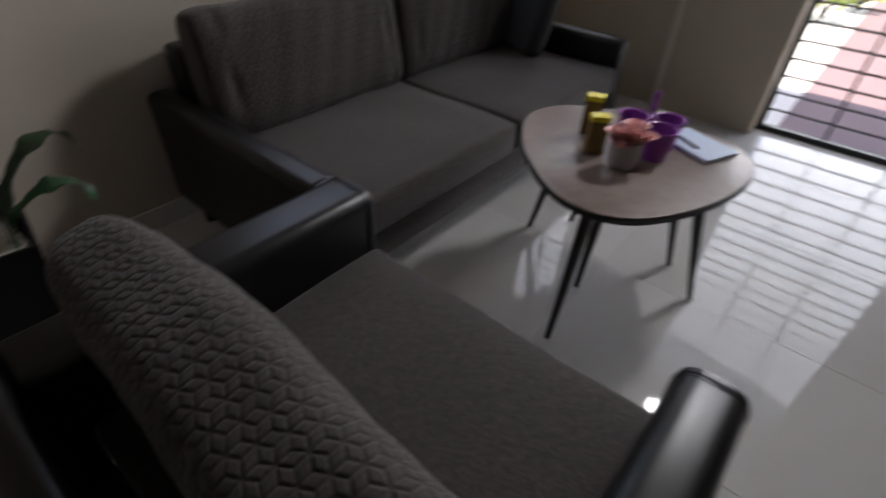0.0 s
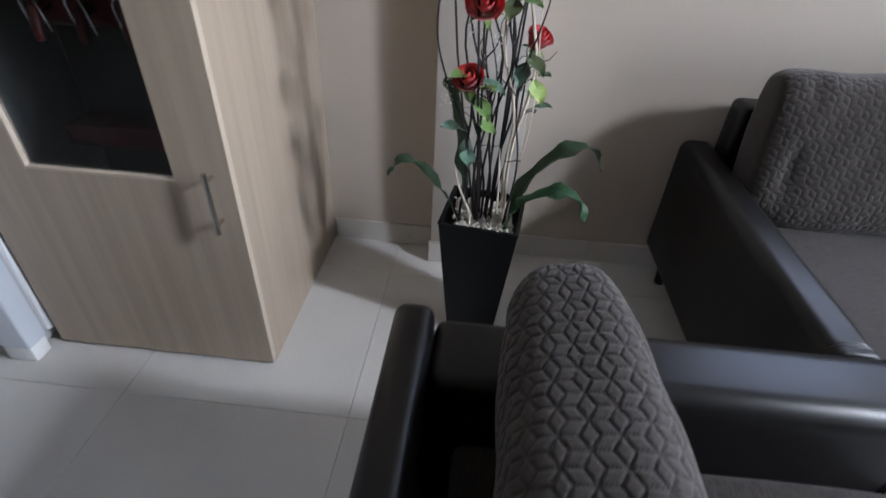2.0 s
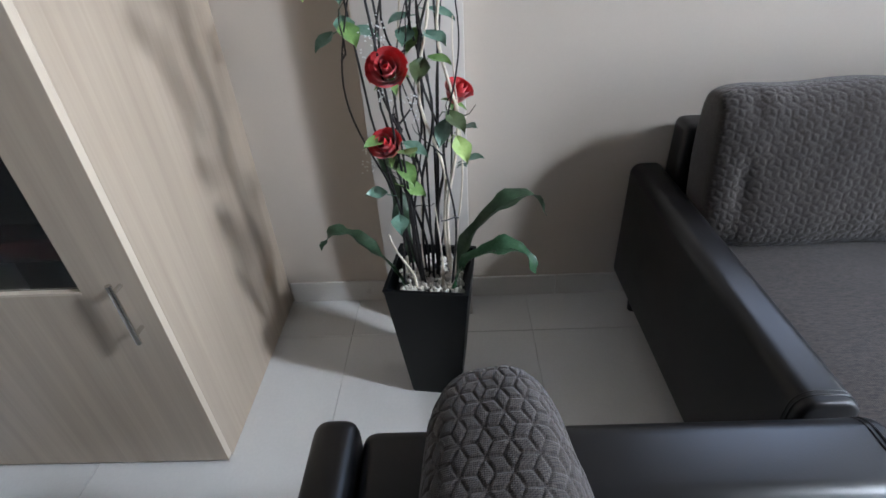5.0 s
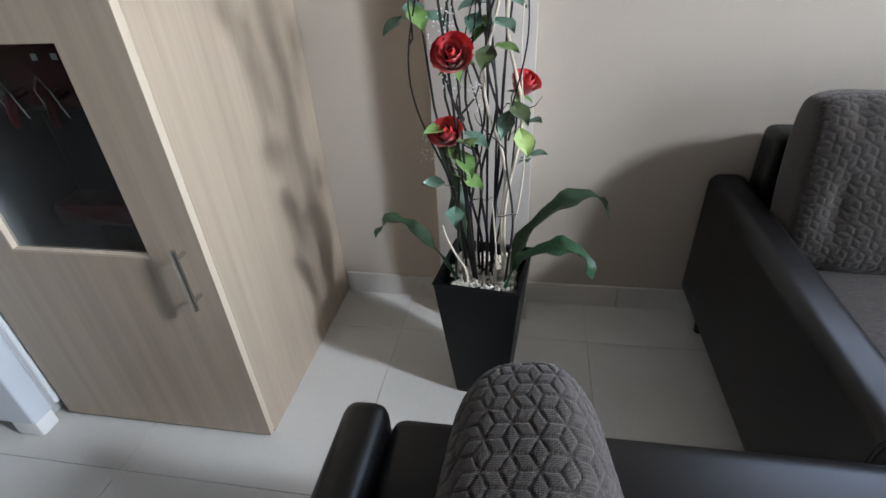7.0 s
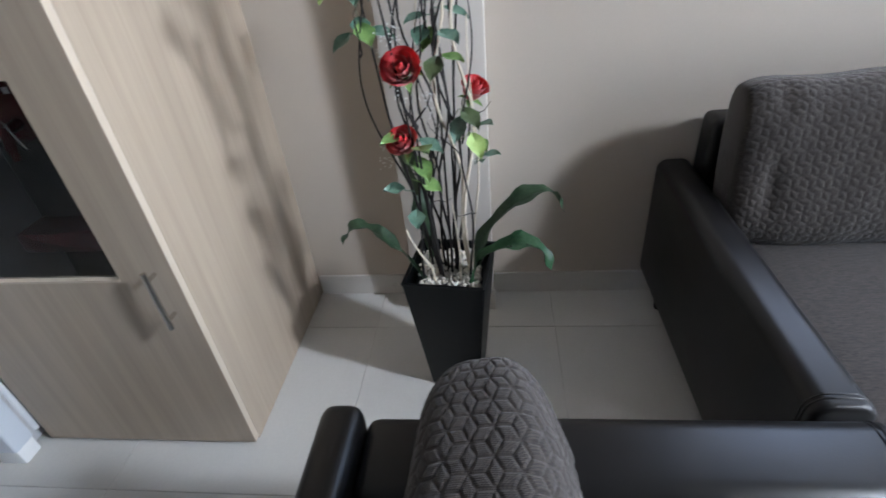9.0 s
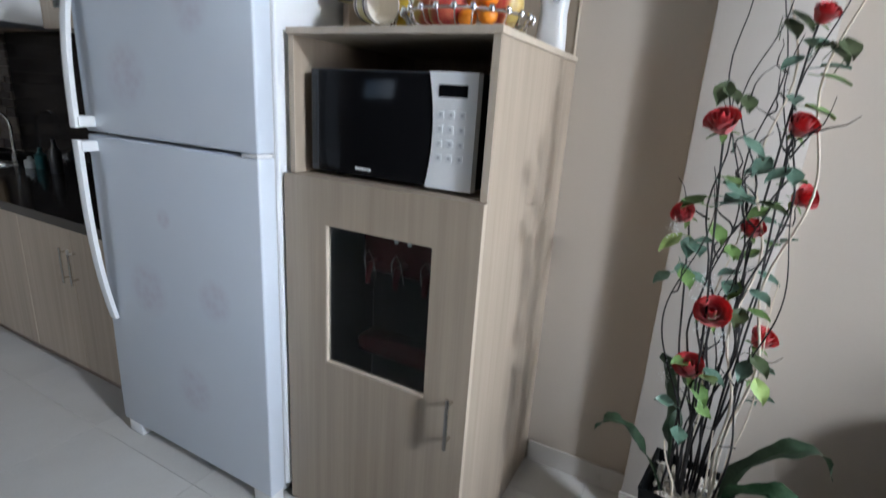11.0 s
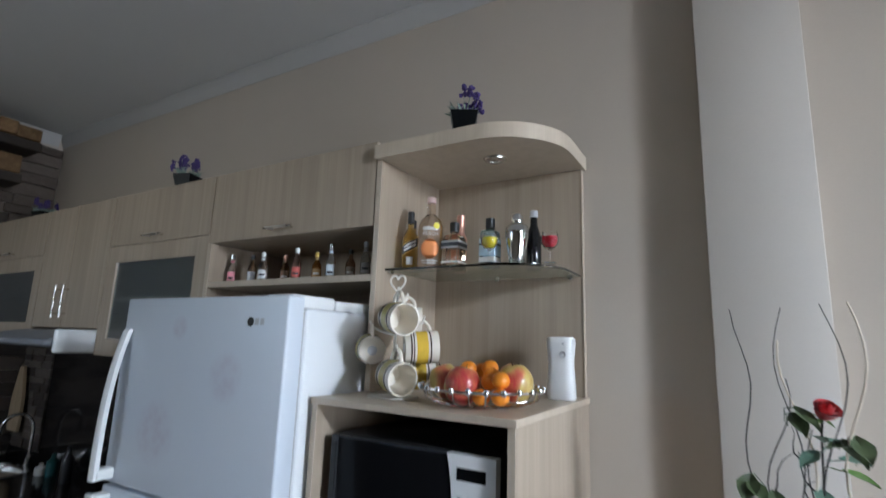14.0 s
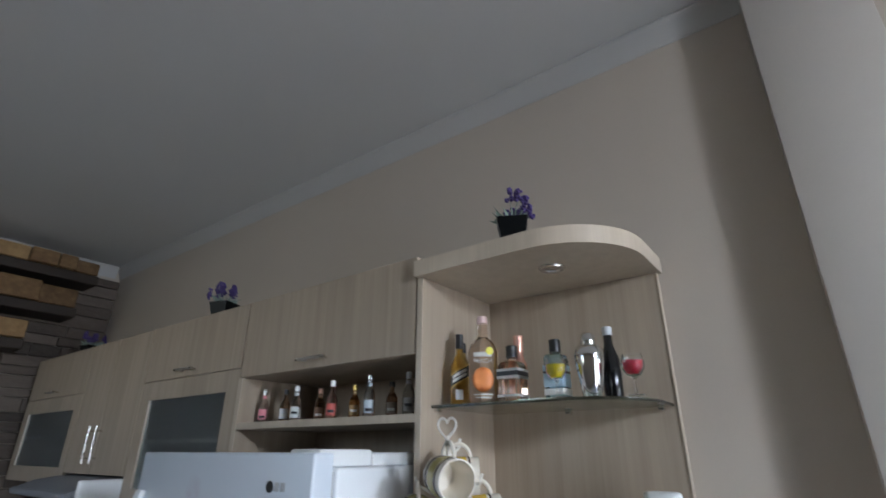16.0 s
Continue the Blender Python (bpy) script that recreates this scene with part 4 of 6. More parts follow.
while z < 3.06:
    h = rnd.uniform(0.055, 0.10)
    x = WX + 0.004
    while x < 0.75:
        w = rnd.uniform(0.16, 0.42)
        ob = new("stone", slate[rnd.randrange(6)])
        ob.parent = cladding
        ob.location = (x + w / 2, 0.0005, z + h / 2 - 0.79)
        ob.scale = (w - 0.004, rnd.uniform(0.018, 0.035), h - 0.004)
        x += w
    z += h

for z0, z1, xe in ((2.995, 3.085, -0.87), (2.735, 2.87, -0.79), (2.475, 2.59, -0.55)):
    u = thing("wood_ledge", (0.0, Y0 + 0.05, z0), "honey coloured timber block ledge on the stone wall", "shelf", group="timber ledges")
    part("support_beam", box(xe - 0.015, 0.8, Y0 + 0.045, Y0 + 0.30, z0 - 0.07, z0 - 0.001, 0.006, 1), DARKWOOD, u, "dark timber beam")
    x = xe
    while x < 0.78:
        w = rnd.uniform(0.09, 0.26)
        part("wood_block", box(x, x + w - 0.004, Y0 + 0.05, Y0 + 0.32 + rnd.uniform(-0.03, 0.03), z0, z1 + rnd.uniform(-0.012, 0.012), 0.006, 1), GOLDWOOD, u)
        x += w

# dark splashback behind the worktop
solid("splashback", box(WX + 0.001, WX + 0.012, -3.60, -1.38, 0.851, 1.60), GRANITE, "polished black splashback above the worktop", "splashback", kind="structure")
splash = thing("wall_splash", (WX, -3.95, 0.851), "brown split-stone cladding behind the sink", "wall", kind="structure")
z = 0.855
while z < 1.58:
    h = rnd.uniform(0.04, 0.065)
    y = -4.04
    while y < -3.62:
        w = min(rnd.uniform(0.12, 0.3), -3.605 - y)
        ob = new("stone", slate[rnd.randrange(6)])
        ob.parent = splash
        ob.rotation_euler = (0, 0, radians(-90))
        ob.location = (0.0015, y + w / 2 + 3.95, z + h / 2 - 0.851)
        ob.scale = (max(w - 0.004, 0.01), rnd.uniform(0.012, 0.022), h - 0.003)
        y += max(w, 0.02)
    z += h


# ---------------------------------------------------------------- sink, tap, board, bottles by the sink, hood
def sink():
    u = thing("kitchen_sink", (-0.81, -3.55, 0.70), "round-edged stainless steel sink set in the worktop", "sink")
    bm = bmesh.new()
    rings = []
    for sx, sy, z in ((0.205, 0.228, 0.7905), (0.205, 0.228, 0.7935), (0.178, 0.202, 0.7935), (0.172, 0.196, 0.78), (0.165, 0.19, 0.66), (0.14, 0.165, 0.645)):
        ring = []
        for k in range(32):
            a = 2 * math.pi * k / 32
            ca, sa = math.cos(a), math.sin(a)
            ring.append(bm.verts.new((-0.81 + sx * math.copysign(abs(ca) ** 0.55, ca), -3.55 + sy * math.copysign(abs(sa) ** 0.55, sa), z)))
        rings.append(ring)
    for a, b in zip(rings, rings[1:]):
        for k in range(32):
            bm.faces.new((a[k], a[(k + 1) % 32], b[(k + 1) % 32], b[k]))
    bm.faces.new(rings[-1])
    part("basin", bm, CHROME, u)
    t = thing("tap", (-1.04, -3.55, 0.79), "tall curved chrome kitchen tap", "tap")
    pts = [(-1.04, -3.55, 0.80), (-1.04, -3.55, 1.02)]
    for k in range(1, 9):
        a = math.pi * k / 8
        pts.append((-0.96 - 0.08 * math.cos(a), -3.55 - 0.05 * k / 8, 1.02 + 0.10 * math.sin(a)))
    pts.append((-0.88, -3.60, 0.96))
    part("spout", tube(pts, 0.011, 12), POLISHED, t)
    part("tap_base", lathe([(0, 0.7905), (0.026, 0.7905), (0.026, 0.80), (0.018, 0.806), (0.018, 0.85), (0, 0.85)], (-1.04, -3.55, 0), 20), POLISHED, t)
    part("lever", tube([(-1.04, -3.53, 0.84), (-1.03, -3.48, 0.86), (-1.0, -3.44, 0.875)], [0.008, 0.007, 0.006], 8), POLISHED, t)


sink()

BOARDWOOD = wood_mat("pale beech", (0.42, 0.30, 0.18), (0.62, 0.47, 0.30), 0.7)
u = thing("cutting_board", (-1.07, -3.94, 0.95), "pale beech paddle cutting board hung on the wall", "cutting board")
out = []
for k in range(25):
    s = k / 24
    z = 0.96 + 0.44 * s
    wdt = 0.085 * (1 - max(0, (s - 0.45) / 0.55) ** 1.2 * 0.72) * (0.86 + 0.14 * min(1, s * 8))
    out.append((wdt, z))
prof2 = [(-3.94 - a, z) for a, z in out] + [(-3.94 + a, z) for a, z in out[::-1]]
bm = bmesh.new()
f1 = [bm.verts.new((-1.082, y, z)) for y, z in prof2]
f2 = [bm.verts.new((-1.062, y, z)) for y, z in prof2]
bm.faces.new(f1)
bm.faces.new(f2[::-1])
for k in range(len(f1)):
    k2 = (k + 1) % len(f1)
    bm.faces.new((f1[k], f2[k], f2[k2], f1[k2]))
part("board", bm, BOARDWOOD, u)
part("hook", tube([(-1.10, -3.94, 1.42), (-1.06, -3.94, 1.42), (-1.055, -3.94, 1.40)], 0.004, 8), POLISHED, u)


HOODGREY = surface("grey painted hood", (0.20, 0.21, 0.23), 0.4, vary=0.06, bumpy=0.05)


def hood():
    u = thing("range_hood", (-0.85, -2.63, 1.57), "slim grey cooker hood with a white curved end cap", "cooker hood")
    ya, yb = -3.0, -2.268
    bm = bmesh.new()
    prof3 = [(WX + 0.02, 1.60), (-0.70, 1.575), (-0.56, 1.585), (-0.53, 1.605), (-0.535, 1.625), (-0.60, 1.652), (-0.70, 1.668), (WX + 0.02, 1.675)]
    a = [bm.verts.new((x, ya, z)) for x, z in prof3]
    b = [bm.verts.new((x, yb - 0.03, z)) for x, z in prof3]
    bm.faces.new(a)
    bm.faces.new(b[::-1])
    for k in range(len(a)):
        k2 = (k + 1) % len(a)
        bm.faces.new((a[k], b[k], b[k2], a[k2]))
    part("canopy", bm, HOODGREY, u)
    part("end_cap", box(-1.05, -0.55, yb - 0.0298, yb - 0.002, 1.56, 1.672, 0.012, 3), PLASTIC, u, "white end cap")
    bm = box(-0.545, -0.505, ya, yb - 0.002, 1.592, 1.624, 0.014, 4)
    part("visor", bm, HOODGREY, u, "grey curved visor")


hood()
for k, (y, x, col, h) in enumerate(((-3.17, -1.02, (0.02, 0.10, 0.10), 0.13), (-3.24, -0.99, (0.7, 0.7, 0.68), 0.07), (-2.95, -1.0, (0.03, 0.03, 0.03), 0.2))):
    m = surface("sink bottle plastic", col, 0.3, bumpy=0.0)
    solid("soap_bottle" if k != 1 else "sponge_dish", lathe([(0, 0.7905), (0.03, 0.7905), (0.032, 0.80), (0.032, 0.79 + h * 0.65), (0.012, 0.79 + h * 0.8), (0.012, 0.79 + h), (0, 0.79 + h)], (x, y, 0), 20), m,
          ("teal soap bottle standing by the sink", "small white sponge dish by the sink", "dark glossy bottle on the worktop")[k], ("bottle", "dish", "bottle")[k], base=(x, y, 0.79))


# ---------------------------------------------------------------- appliance behind the glass door
MAROON = surface("dark maroon plastic", (0.045, 0.006, 0.008), 0.22, vary=0.2, bumpy=0.0, spec=0.3)
INSIDE = surface("grey cabinet lining", (0.13, 0.14, 0.14), 0.6, vary=0.08, bumpy=0.05)
part("lining", box(WX + 0.016, -0.52, -0.5265, -0.5235, 0.05, 1.105), INSIDE, bpy.data.objects["tall_cabinet"], "grey inner lining")
u = thing("drink_dispenser", (-0.78, -0.235, 0.048), "dark maroon drink dispenser with chrome taps behind glass", "dispenser")
part("body", box(-0.98, -0.66, -0.375, -0.05, 0.05, 0.99, 0.02, 3), surface("matt black plastic", (0.004, 0.004, 0.004), 0.5, spec=0.25, bumpy=0.05), u)
part("front_panel", box(-0.659, -0.60, -0.37, -0.055, 0.84, 0.985, 0.02, 3), MAROON, u)
part("drip_tray", box(-0.659, -0.57, -0.36, -0.065, 0.585, 0.64, 0.012, 2), MAROON, u)
part("display", box(-0.5995, -0.598, -0.13, -0.075, 0.94, 0.962), BLACKGLASS, u)
lit = surface("green indicator", (0.10, 0.35, 0.10), 0.3, bumpy=0.0)
for y in (-0.245, -0.20, -0.10):
    part("indicator", box(-0.5985, -0.5965, y - 0.006, y + 0.006, 0.945, 0.957), lit if y > -0.15 else GREYPLASTIC, u)
for y in (-0.31, -0.215, -0.12):
    tap = part("tap", tube([(-0.60, y, 0.885), (-0.565, y, 0.88), (-0.555, y, 0.85), (-0.555, y, 0.825)], [0.012, 0.012, 0.010, 0.008], 10), MAROON, u, "red tap")
    part("lever", tube([(-0.57, y - 0.018, 0.84), (-0.555, y - 0.016, 0.90), (-0.555, y, 0.925), (-0.555, y + 0.016, 0.90), (-0.57, y + 0.018, 0.84)], 0.0022, 6), POLISHED, tap, "chrome bow")


# ---------------------------------------------------------------- glass shelf and its bottles
sh = thing("glass_shelf", (-0.9, -0.2, 1.90), "clear glass shelf with rounded corner and steel clips", "shelf")
pane = part("glass_pane", prism(rounded_top(WX + 0.024, -0.765, -0.5225, 0.052, 0.20), 1.904, 1.912, 0.001, 1), SHELFGLASS, sh, "greenish glass")
for x, y in ((-0.79, -0.515), (-1.095, 0.02), (-1.095, -0.25)):
    part("clip", box(x - 0.008, x + 0.012, y - 0.008, y + 0.008, 1.894, 1.903, 0.002, 1), POLISHED, sh)
SH = 1.9125
WHITELABEL = surface("white paper label", (0.78, 0.77, 0.74), 0.5, vary=0.05, bumpy=0.05)


def bottle(name, x, y, z, profile, glass, label, cap=None, cap_from=None, bands=(), segs=20, square=False, group="bottles on the glass shelf"):
    """A bottle by its outer profile, with a cap on top and label bands round it."""
    u = thing(name, (x, y, z), label, "bottle", group=group)
    turn = Matrix.Rotation(radians(45), 4, "Z") if square else None
    n = 4 if square else segs
    shell = [(0, profile[0][1])] + list(profile) + [(0, profile[-1][1])]
    bm = lathe(shell, (x, y, z), n, turn)
    if square:
        bmesh.ops.bevel(bm, geom=[e for e in bm.edges if abs(e.verts[0].co.z - e.verts[1].co.z) > 0.02], offset=0.006, segments=3, affect="EDGES")
    part("body", bm, glass, u)
    top = profile[-1][1]
    if cap:
        r = profile[-1][0] + 0.0022
        part("cap", lathe([(0, cap_from), (r, cap_from), (r, top + 0.004), (r - 0.002, top + 0.006), (0, top + 0.006)], (x, y, z), 16), cap, u)
    for h0, h1, r, m in bands:
        part("paper_label", lathe([(r, h0), (r + 0.0006, h0), (r + 0.0006, h1), (r, h1)], (x, y, z), n, turn), m, u)
    return u


def label_patch(u, x, y, z, r, h0, h1, material, half=55, mid=33, slant=0.0, name="paper_label"):
    """A paper label round part of a bottle, its middle turned mid degrees from +x."""
    bm = bmesh.new()
    rows = []
    for k in range(11):
        q = k / 5 - 1
        a = radians(mid + half * q)
        rows.append([bm.verts.new((x + rr * math.cos(a), y + rr * math.sin(a), z + hh + slant * q)) for rr in (r, r + 0.0006) for hh in (h0, h1)])
    for a, b in zip(rows, rows[1:]):
        for i, j in ((0, 1), (1, 3), (3, 2), (2, 0)):
            bm.faces.new((a[i], a[j], b[j], b[i]))
    bm.faces.new([rows[0][k] for k in (0, 1, 3, 2)])
    bm.faces.new([rows[-1][k] for k in (0, 2, 3, 1)])
    return part(name, bm, material, u)


def liquid_glass(name, colour):
    """Filled coloured glass."""
    return glass_mat(name, colour, 0.01, 1.36)


AMBER = liquid_glass("amber spirit", (1.0, 0.80, 0.36))
PALE = liquid_glass("pale amber spirit", (0.90, 0.72, 0.58))
BLUE = liquid_glass("pale blue glass", (0.55, 0.82, 0.90))
DARKGLASS = surface("black wine glass", (0.006, 0.006, 0.007), 0.08, vary=0.2, bumpy=0.0)
COPPER = surface("rose copper foil", (0.75, 0.42, 0.33), 0.3, 0.8, vary=0.08, bumpy=0.05)
ORANGELABEL = surface("orange label", (0.85, 0.30, 0.10), 0.5, vary=0.06, bumpy=0.03)
YELLOWLABEL = surface("yellow label", (0.80, 0.70, 0.05), 0.5, vary=0.06, bumpy=0.03)
GREYLABEL = surface("grey printed label", (0.45, 0.44, 0.43), 0.5, vary=0.1, bumpy=0.03)

bottle("bottle", -0.90, -0.505, SH, [(0.024, 0), (0.025, 0.01), (0.025, 0.12), (0.011, 0.15), (0.010, 0.19)], AMBER, "amber spirit bottle at the shelf's end", BLACK, 0.165)
GOLD = surface("gold foil", (0.75, 0.52, 0.16), 0.3, 0.8, vary=0.08, bumpy=0.0)
NAVY = surface("black and navy label", (0.015, 0.015, 0.02), 0.4, vary=0.1, bumpy=0.0)
CLEARPEACH = liquid_glass("clear peach flavoured spirit", (1.0, 0.88, 0.80))
whisky = bottle("bottle", -0.825, -0.464, SH, [(0.026, 0), (0.028, 0.006), (0.028, 0.112), (0.020, 0.128), (0.0105, 0.145), (0.0098, 0.20)], AMBER, "amber whisky bottle with a slanted black label", BLACK, 0.162)
label_patch(whisky, -0.825, -0.464, SH, 0.0284, 0.062, 0.098, NAVY, 62, 33, 0.017)
label_patch(whisky, -0.825, -0.464, SH, 0.0292, 0.096, 0.0995, GOLD, 62, 33, 0.017, "gold_line")
label_patch(whisky, -0.825, -0.464, SH, 0.0292, 0.0605, 0.064, GOLD, 62, 33, 0.017, "gold_line")
for k in range(2):
    label_patch(whisky, -0.825, -0.464, SH, 0.0292, 0.071 + 0.012 * k, 0.079 + 0.012 * k, WHITELABEL, 42, 33, 0.0115, "print_bar")
label_patch(whisky, -0.825, -0.464, SH, 0.0284, 0.014, 0.042, WHITELABEL, 22, 33, 0.0, "small_label")
peach = bottle("bottle", -0.82, -0.378, SH, [(0.040, 0), (0.042, 0.008), (0.042, 0.142), (0.034, 0.165), (0.016, 0.184), (0.0135, 0.24)], CLEARPEACH, "large clear peach-coloured vodka bottle", surface("pink cap", (0.70, 0.50, 0.47), 0.3, bumpy=0.0), 0.226, bands=())
for z0, z1, half in ((0.124, 0.136, 36), (0.012, 0.015, 30), (0.020, 0.023, 38)):
    label_patch(peach, -0.82, -0.378, SH, 0.0425, z0, z1, WHITELABEL, half, 30, 0.0, "print_bar")
bm = bmesh.new()
bmesh.ops.create_uvsphere(bm, u_segments=18, v_segments=12, radius=0.03)
bm.transform(Matrix.Translation((-0.7905, -0.361, SH + 0.062)) @ Matrix.Rotation(radians(30), 4, "Z") @ Matrix.Diagonal((0.35, 1, 1.12, 1)))
part("fruit_print", bm, ORANGELABEL, peach, "printed orange peach")
part("sticker", lathe([(0, 0), (0.011, 0), (0.011, 0.001), (0, 0.001)], (-0.7935, -0.3395, SH + 0.139), 16, Matrix.Rotation(radians(52), 4, "Z") @ Matrix.Rotation(radians(90), 4, "Y")), YELLOWLABEL, peach, "round yellow sticker")
# lettering on the large bottle
for text, zz, sz in (("PEACH", 0.106, 0.0165),):
    fc = bpy.data.curves.new("lettering", "FONT")
    fc.body, fc.size, fc.extrude, fc.align_x = text, sz, 0.0003, "CENTER"
    fo = new("lettering", fc)
    fo.matrix_basis = pose(-0.7815, -0.3548, SH + zz, 90, 0, 121)
    bpy.context.view_layer.update()
    me = bpy.data.meshes.new_from_object(fo)
    me.transform(Matrix.Translation(-Vector((-0.82, -0.378, SH))) @ fo.matrix_basis)
    bpy.data.objects.remove(fo)
    me.materials.clear()
    me.materials.append(WHITELABEL)
    lo = new("lettering", me)
    lo.parent = peach

bottle("bottle", -0.825, -0.288, SH, [(0.042, 0), (0.044, 0.01), (0.044, 0.088), (0.034, 0.104), (0.014, 0.112), (0.0135, 0.145)], PALE, "squat square spirit bottle with silver label", BLACK, 0.118, bands=((0.060, 0.086, 0.0443, GREYLABEL), (0.067, 0.079, 0.0447, NAVY), (0.012, 0.018, 0.0443, WHITELABEL)), square=True)
bottle("bottle", -0.905, -0.308, SH, [(0.022, 0), (0.023, 0.01), (0.023, 0.11), (0.013, 0.135), (0.0125, 0.19)], COPPER, "slim rose copper bottle", COPPER, 0.15)
bottle("bottle", -0.83, -0.16, SH, [(0.034, 0), (0.036, 0.008), (0.036, 0.098), (0.030, 0.112), (0.0135, 0.118), (0.013, 0.148)], BLUE, "square pale blue gin bottle with dark cap", BLACK, 0.12, bands=((0.030, 0.085, 0.0363, surface("ice blue label", (0.55, 0.72, 0.82), 0.5, bumpy=0.0)), (0.010, 0.026, 0.0363, WHITELABEL), (0.064, 0.070, 0.0366, NAVY)), square=True)
u = thing("cocktail_shaker", (-0.825, -0.067, SH), "polished steel cocktail shaker", "shaker", group="bottles on the glass shelf")
part("body", lathe([(0, SH), (0.021, SH), (0.0235, SH + 0.004), (0.031, SH + 0.055), (0.0355, SH + 0.085), (0.0355, SH + 0.098), (0, SH + 0.0985)], (-0.825, -0.067, 0), 32), POLISHED, u)
part("lid", lathe([(0.0362, SH + 0.0985), (0.0362, SH + 0.106), (0.033, SH + 0.118), (0.024, SH + 0.126), (0.0175, SH + 0.128), (0.0185, SH + 0.134), (0.0175, SH + 0.152), (0.013, SH + 0.158), (0, SH + 0.159)], (-0.825, -0.067, 0), 32), POLISHED, u)
bottle("bottle", -0.915, -0.045, SH, [(0.023, 0), (0.024, 0.006), (0.024, 0.10), (0.012, 0.138), (0.0105, 0.182)], DARKGLASS, "slim black wine bottle with silver foil neck", GREYPLASTIC, 0.165)


def wine_glass(x, y, colour, label):
    u = thing("stem_glass", (x, y, SH), label, "glass", group="small stem glasses")
    k = 1.22
    part("stem", lathe([(r * k, z * k) for r, z in ((0, 0), (0.016, 0), (0.016, 0.0015), (0.003, 0.004), (0.002, 0.03), (0.006, 0.034), (0, 0.035))], (x, y, SH), 16), CLEAR, u)
    part("bowl", lathe([(r * k, z * k) for r, z in ((0, 0.034), (0.012, 0.037), (0.021, 0.05), (0.022, 0.062), (0.018, 0.078), (0.0165, 0.078), (0.020, 0.062), (0.0192, 0.051), (0.011, 0.0395), (0, 0.037))], (x, y, SH), 20), CLEAR, u)
    part("filling", lathe([(r * k, z * k) for r, z in ((0, 0.0375), (0.0105, 0.040), (0.0185, 0.0515), (0.0192, 0.0655), (0, 0.0655))], (x, y, SH), 20), surface("coloured candle gel", colour, 0.15, vary=0.05, bumpy=0.0), u, "coloured filling")


wine_glass(-0.782, -0.140, (0.75, 0.62, 0.02), "small stem glass filled with yellow")
wine_glass(-0.835, 0.034, (0.50, 0.012, 0.03), "small stem glass filled with red")

# miniature bottles over the fridge
SB = 1.8895
minis = ((-1.375, 0.125, (0.85, 0.75, 0.75), "clear miniature bottle with pink label", (0.75, 0.25, 0.30)), (-1.27, 0.12, (0.5, 0.35, 0.25), "dark miniature bottle with white label", (0.7, 0.7, 0.75)),
         (-1.18, 0.125, (0.88, 0.90, 0.92), "clear miniature bottle with pale label", (0.72, 0.74, 0.74)), (-1.07, 0.11, (0.35, 0.2, 0.1), "small dark brown miniature bottle", (0.2, 0.1, 0.06)),
         (-0.985, 0.13, (0.90, 0.65, 0.62), "miniature bottle with red label", (0.65, 0.12, 0.10)), (-0.895, 0.11, (0.75, 0.35, 0.10), "amber miniature spirit bottle with tan label", (0.45, 0.28, 0.12)),
         (-0.805, 0.135, (0.85, 0.90, 0.95), "clear miniature bottle with silver label", (0.60, 0.68, 0.75)), (-0.725, 0.11, (0.45, 0.28, 0.18), "brown flask-shaped miniature bottle", (0.25, 0.2, 0.16)),
         (-0.638, 0.13, (0.6, 0.6, 0.58), "tall grey miniature spirit bottle", (0.32, 0.31, 0.30)))
for k, (y, h, col, lab, lcol) in enumerate(minis):
    x = -0.80 - 0.02 * (k % 2)
    m = bottle("miniature_bottle", x, y, SB, [(0.017, 0), (0.0185, 0.004), (0.0185, h * 0.50), (0.016, h * 0.57), (0.0072, h * 0.72), (0.0068, h - 0.006)], liquid_glass("miniature glass", col), lab,
               (POLISHED, BLACK, PLASTIC, COPPER, PLASTIC, GOLD, POLISHED, BLACK, GREYPLASTIC)[k], h * 0.84, segs=16, group="miniature bottles")
    paper = surface("mini label", lcol, 0.5, vary=0.1, bumpy=0.0)
    label_patch(m, x, y, SB, 0.0188, h * 0.10, h * 0.40, paper, 52, 40)
    label_patch(m, x, y, SB, 0.0192, h * (0.14 + 0.03 * (k % 3)), h * (0.21 + 0.03 * (k % 3)), WHITELABEL if k % 2 else NAVY, 34, 40, 0.0, "print_bar")
    if k % 3 != 1:
        label_patch(m, x, y, SB, 0.0077, h * 0.72, h * 0.80, paper, 80, 40, 0.0, "neck_label")


# ---------------------------------------------------------------- mug tree
CERAMIC = surface("cream glazed ceramic", (0.78, 0.72, 0.62), 0.18, vary=0.03, bumpy=0.0)
BROWNGLAZE = surface("dark brown glaze band", (0.06, 0.03, 0.02), 0.2, bumpy=0.0)
YELLOWGLAZE = surface("yellow glaze band", (0.72, 0.47, 0.06), 0.22, bumpy=0.0)
OLIVEGLAZE = surface("olive glaze band", (0.46, 0.40, 0.17), 0.22, bumpy=0.0)
WHITEWIRE = surface("cream painted wire", (0.75, 0.72, 0.66), 0.35, bumpy=0.0)


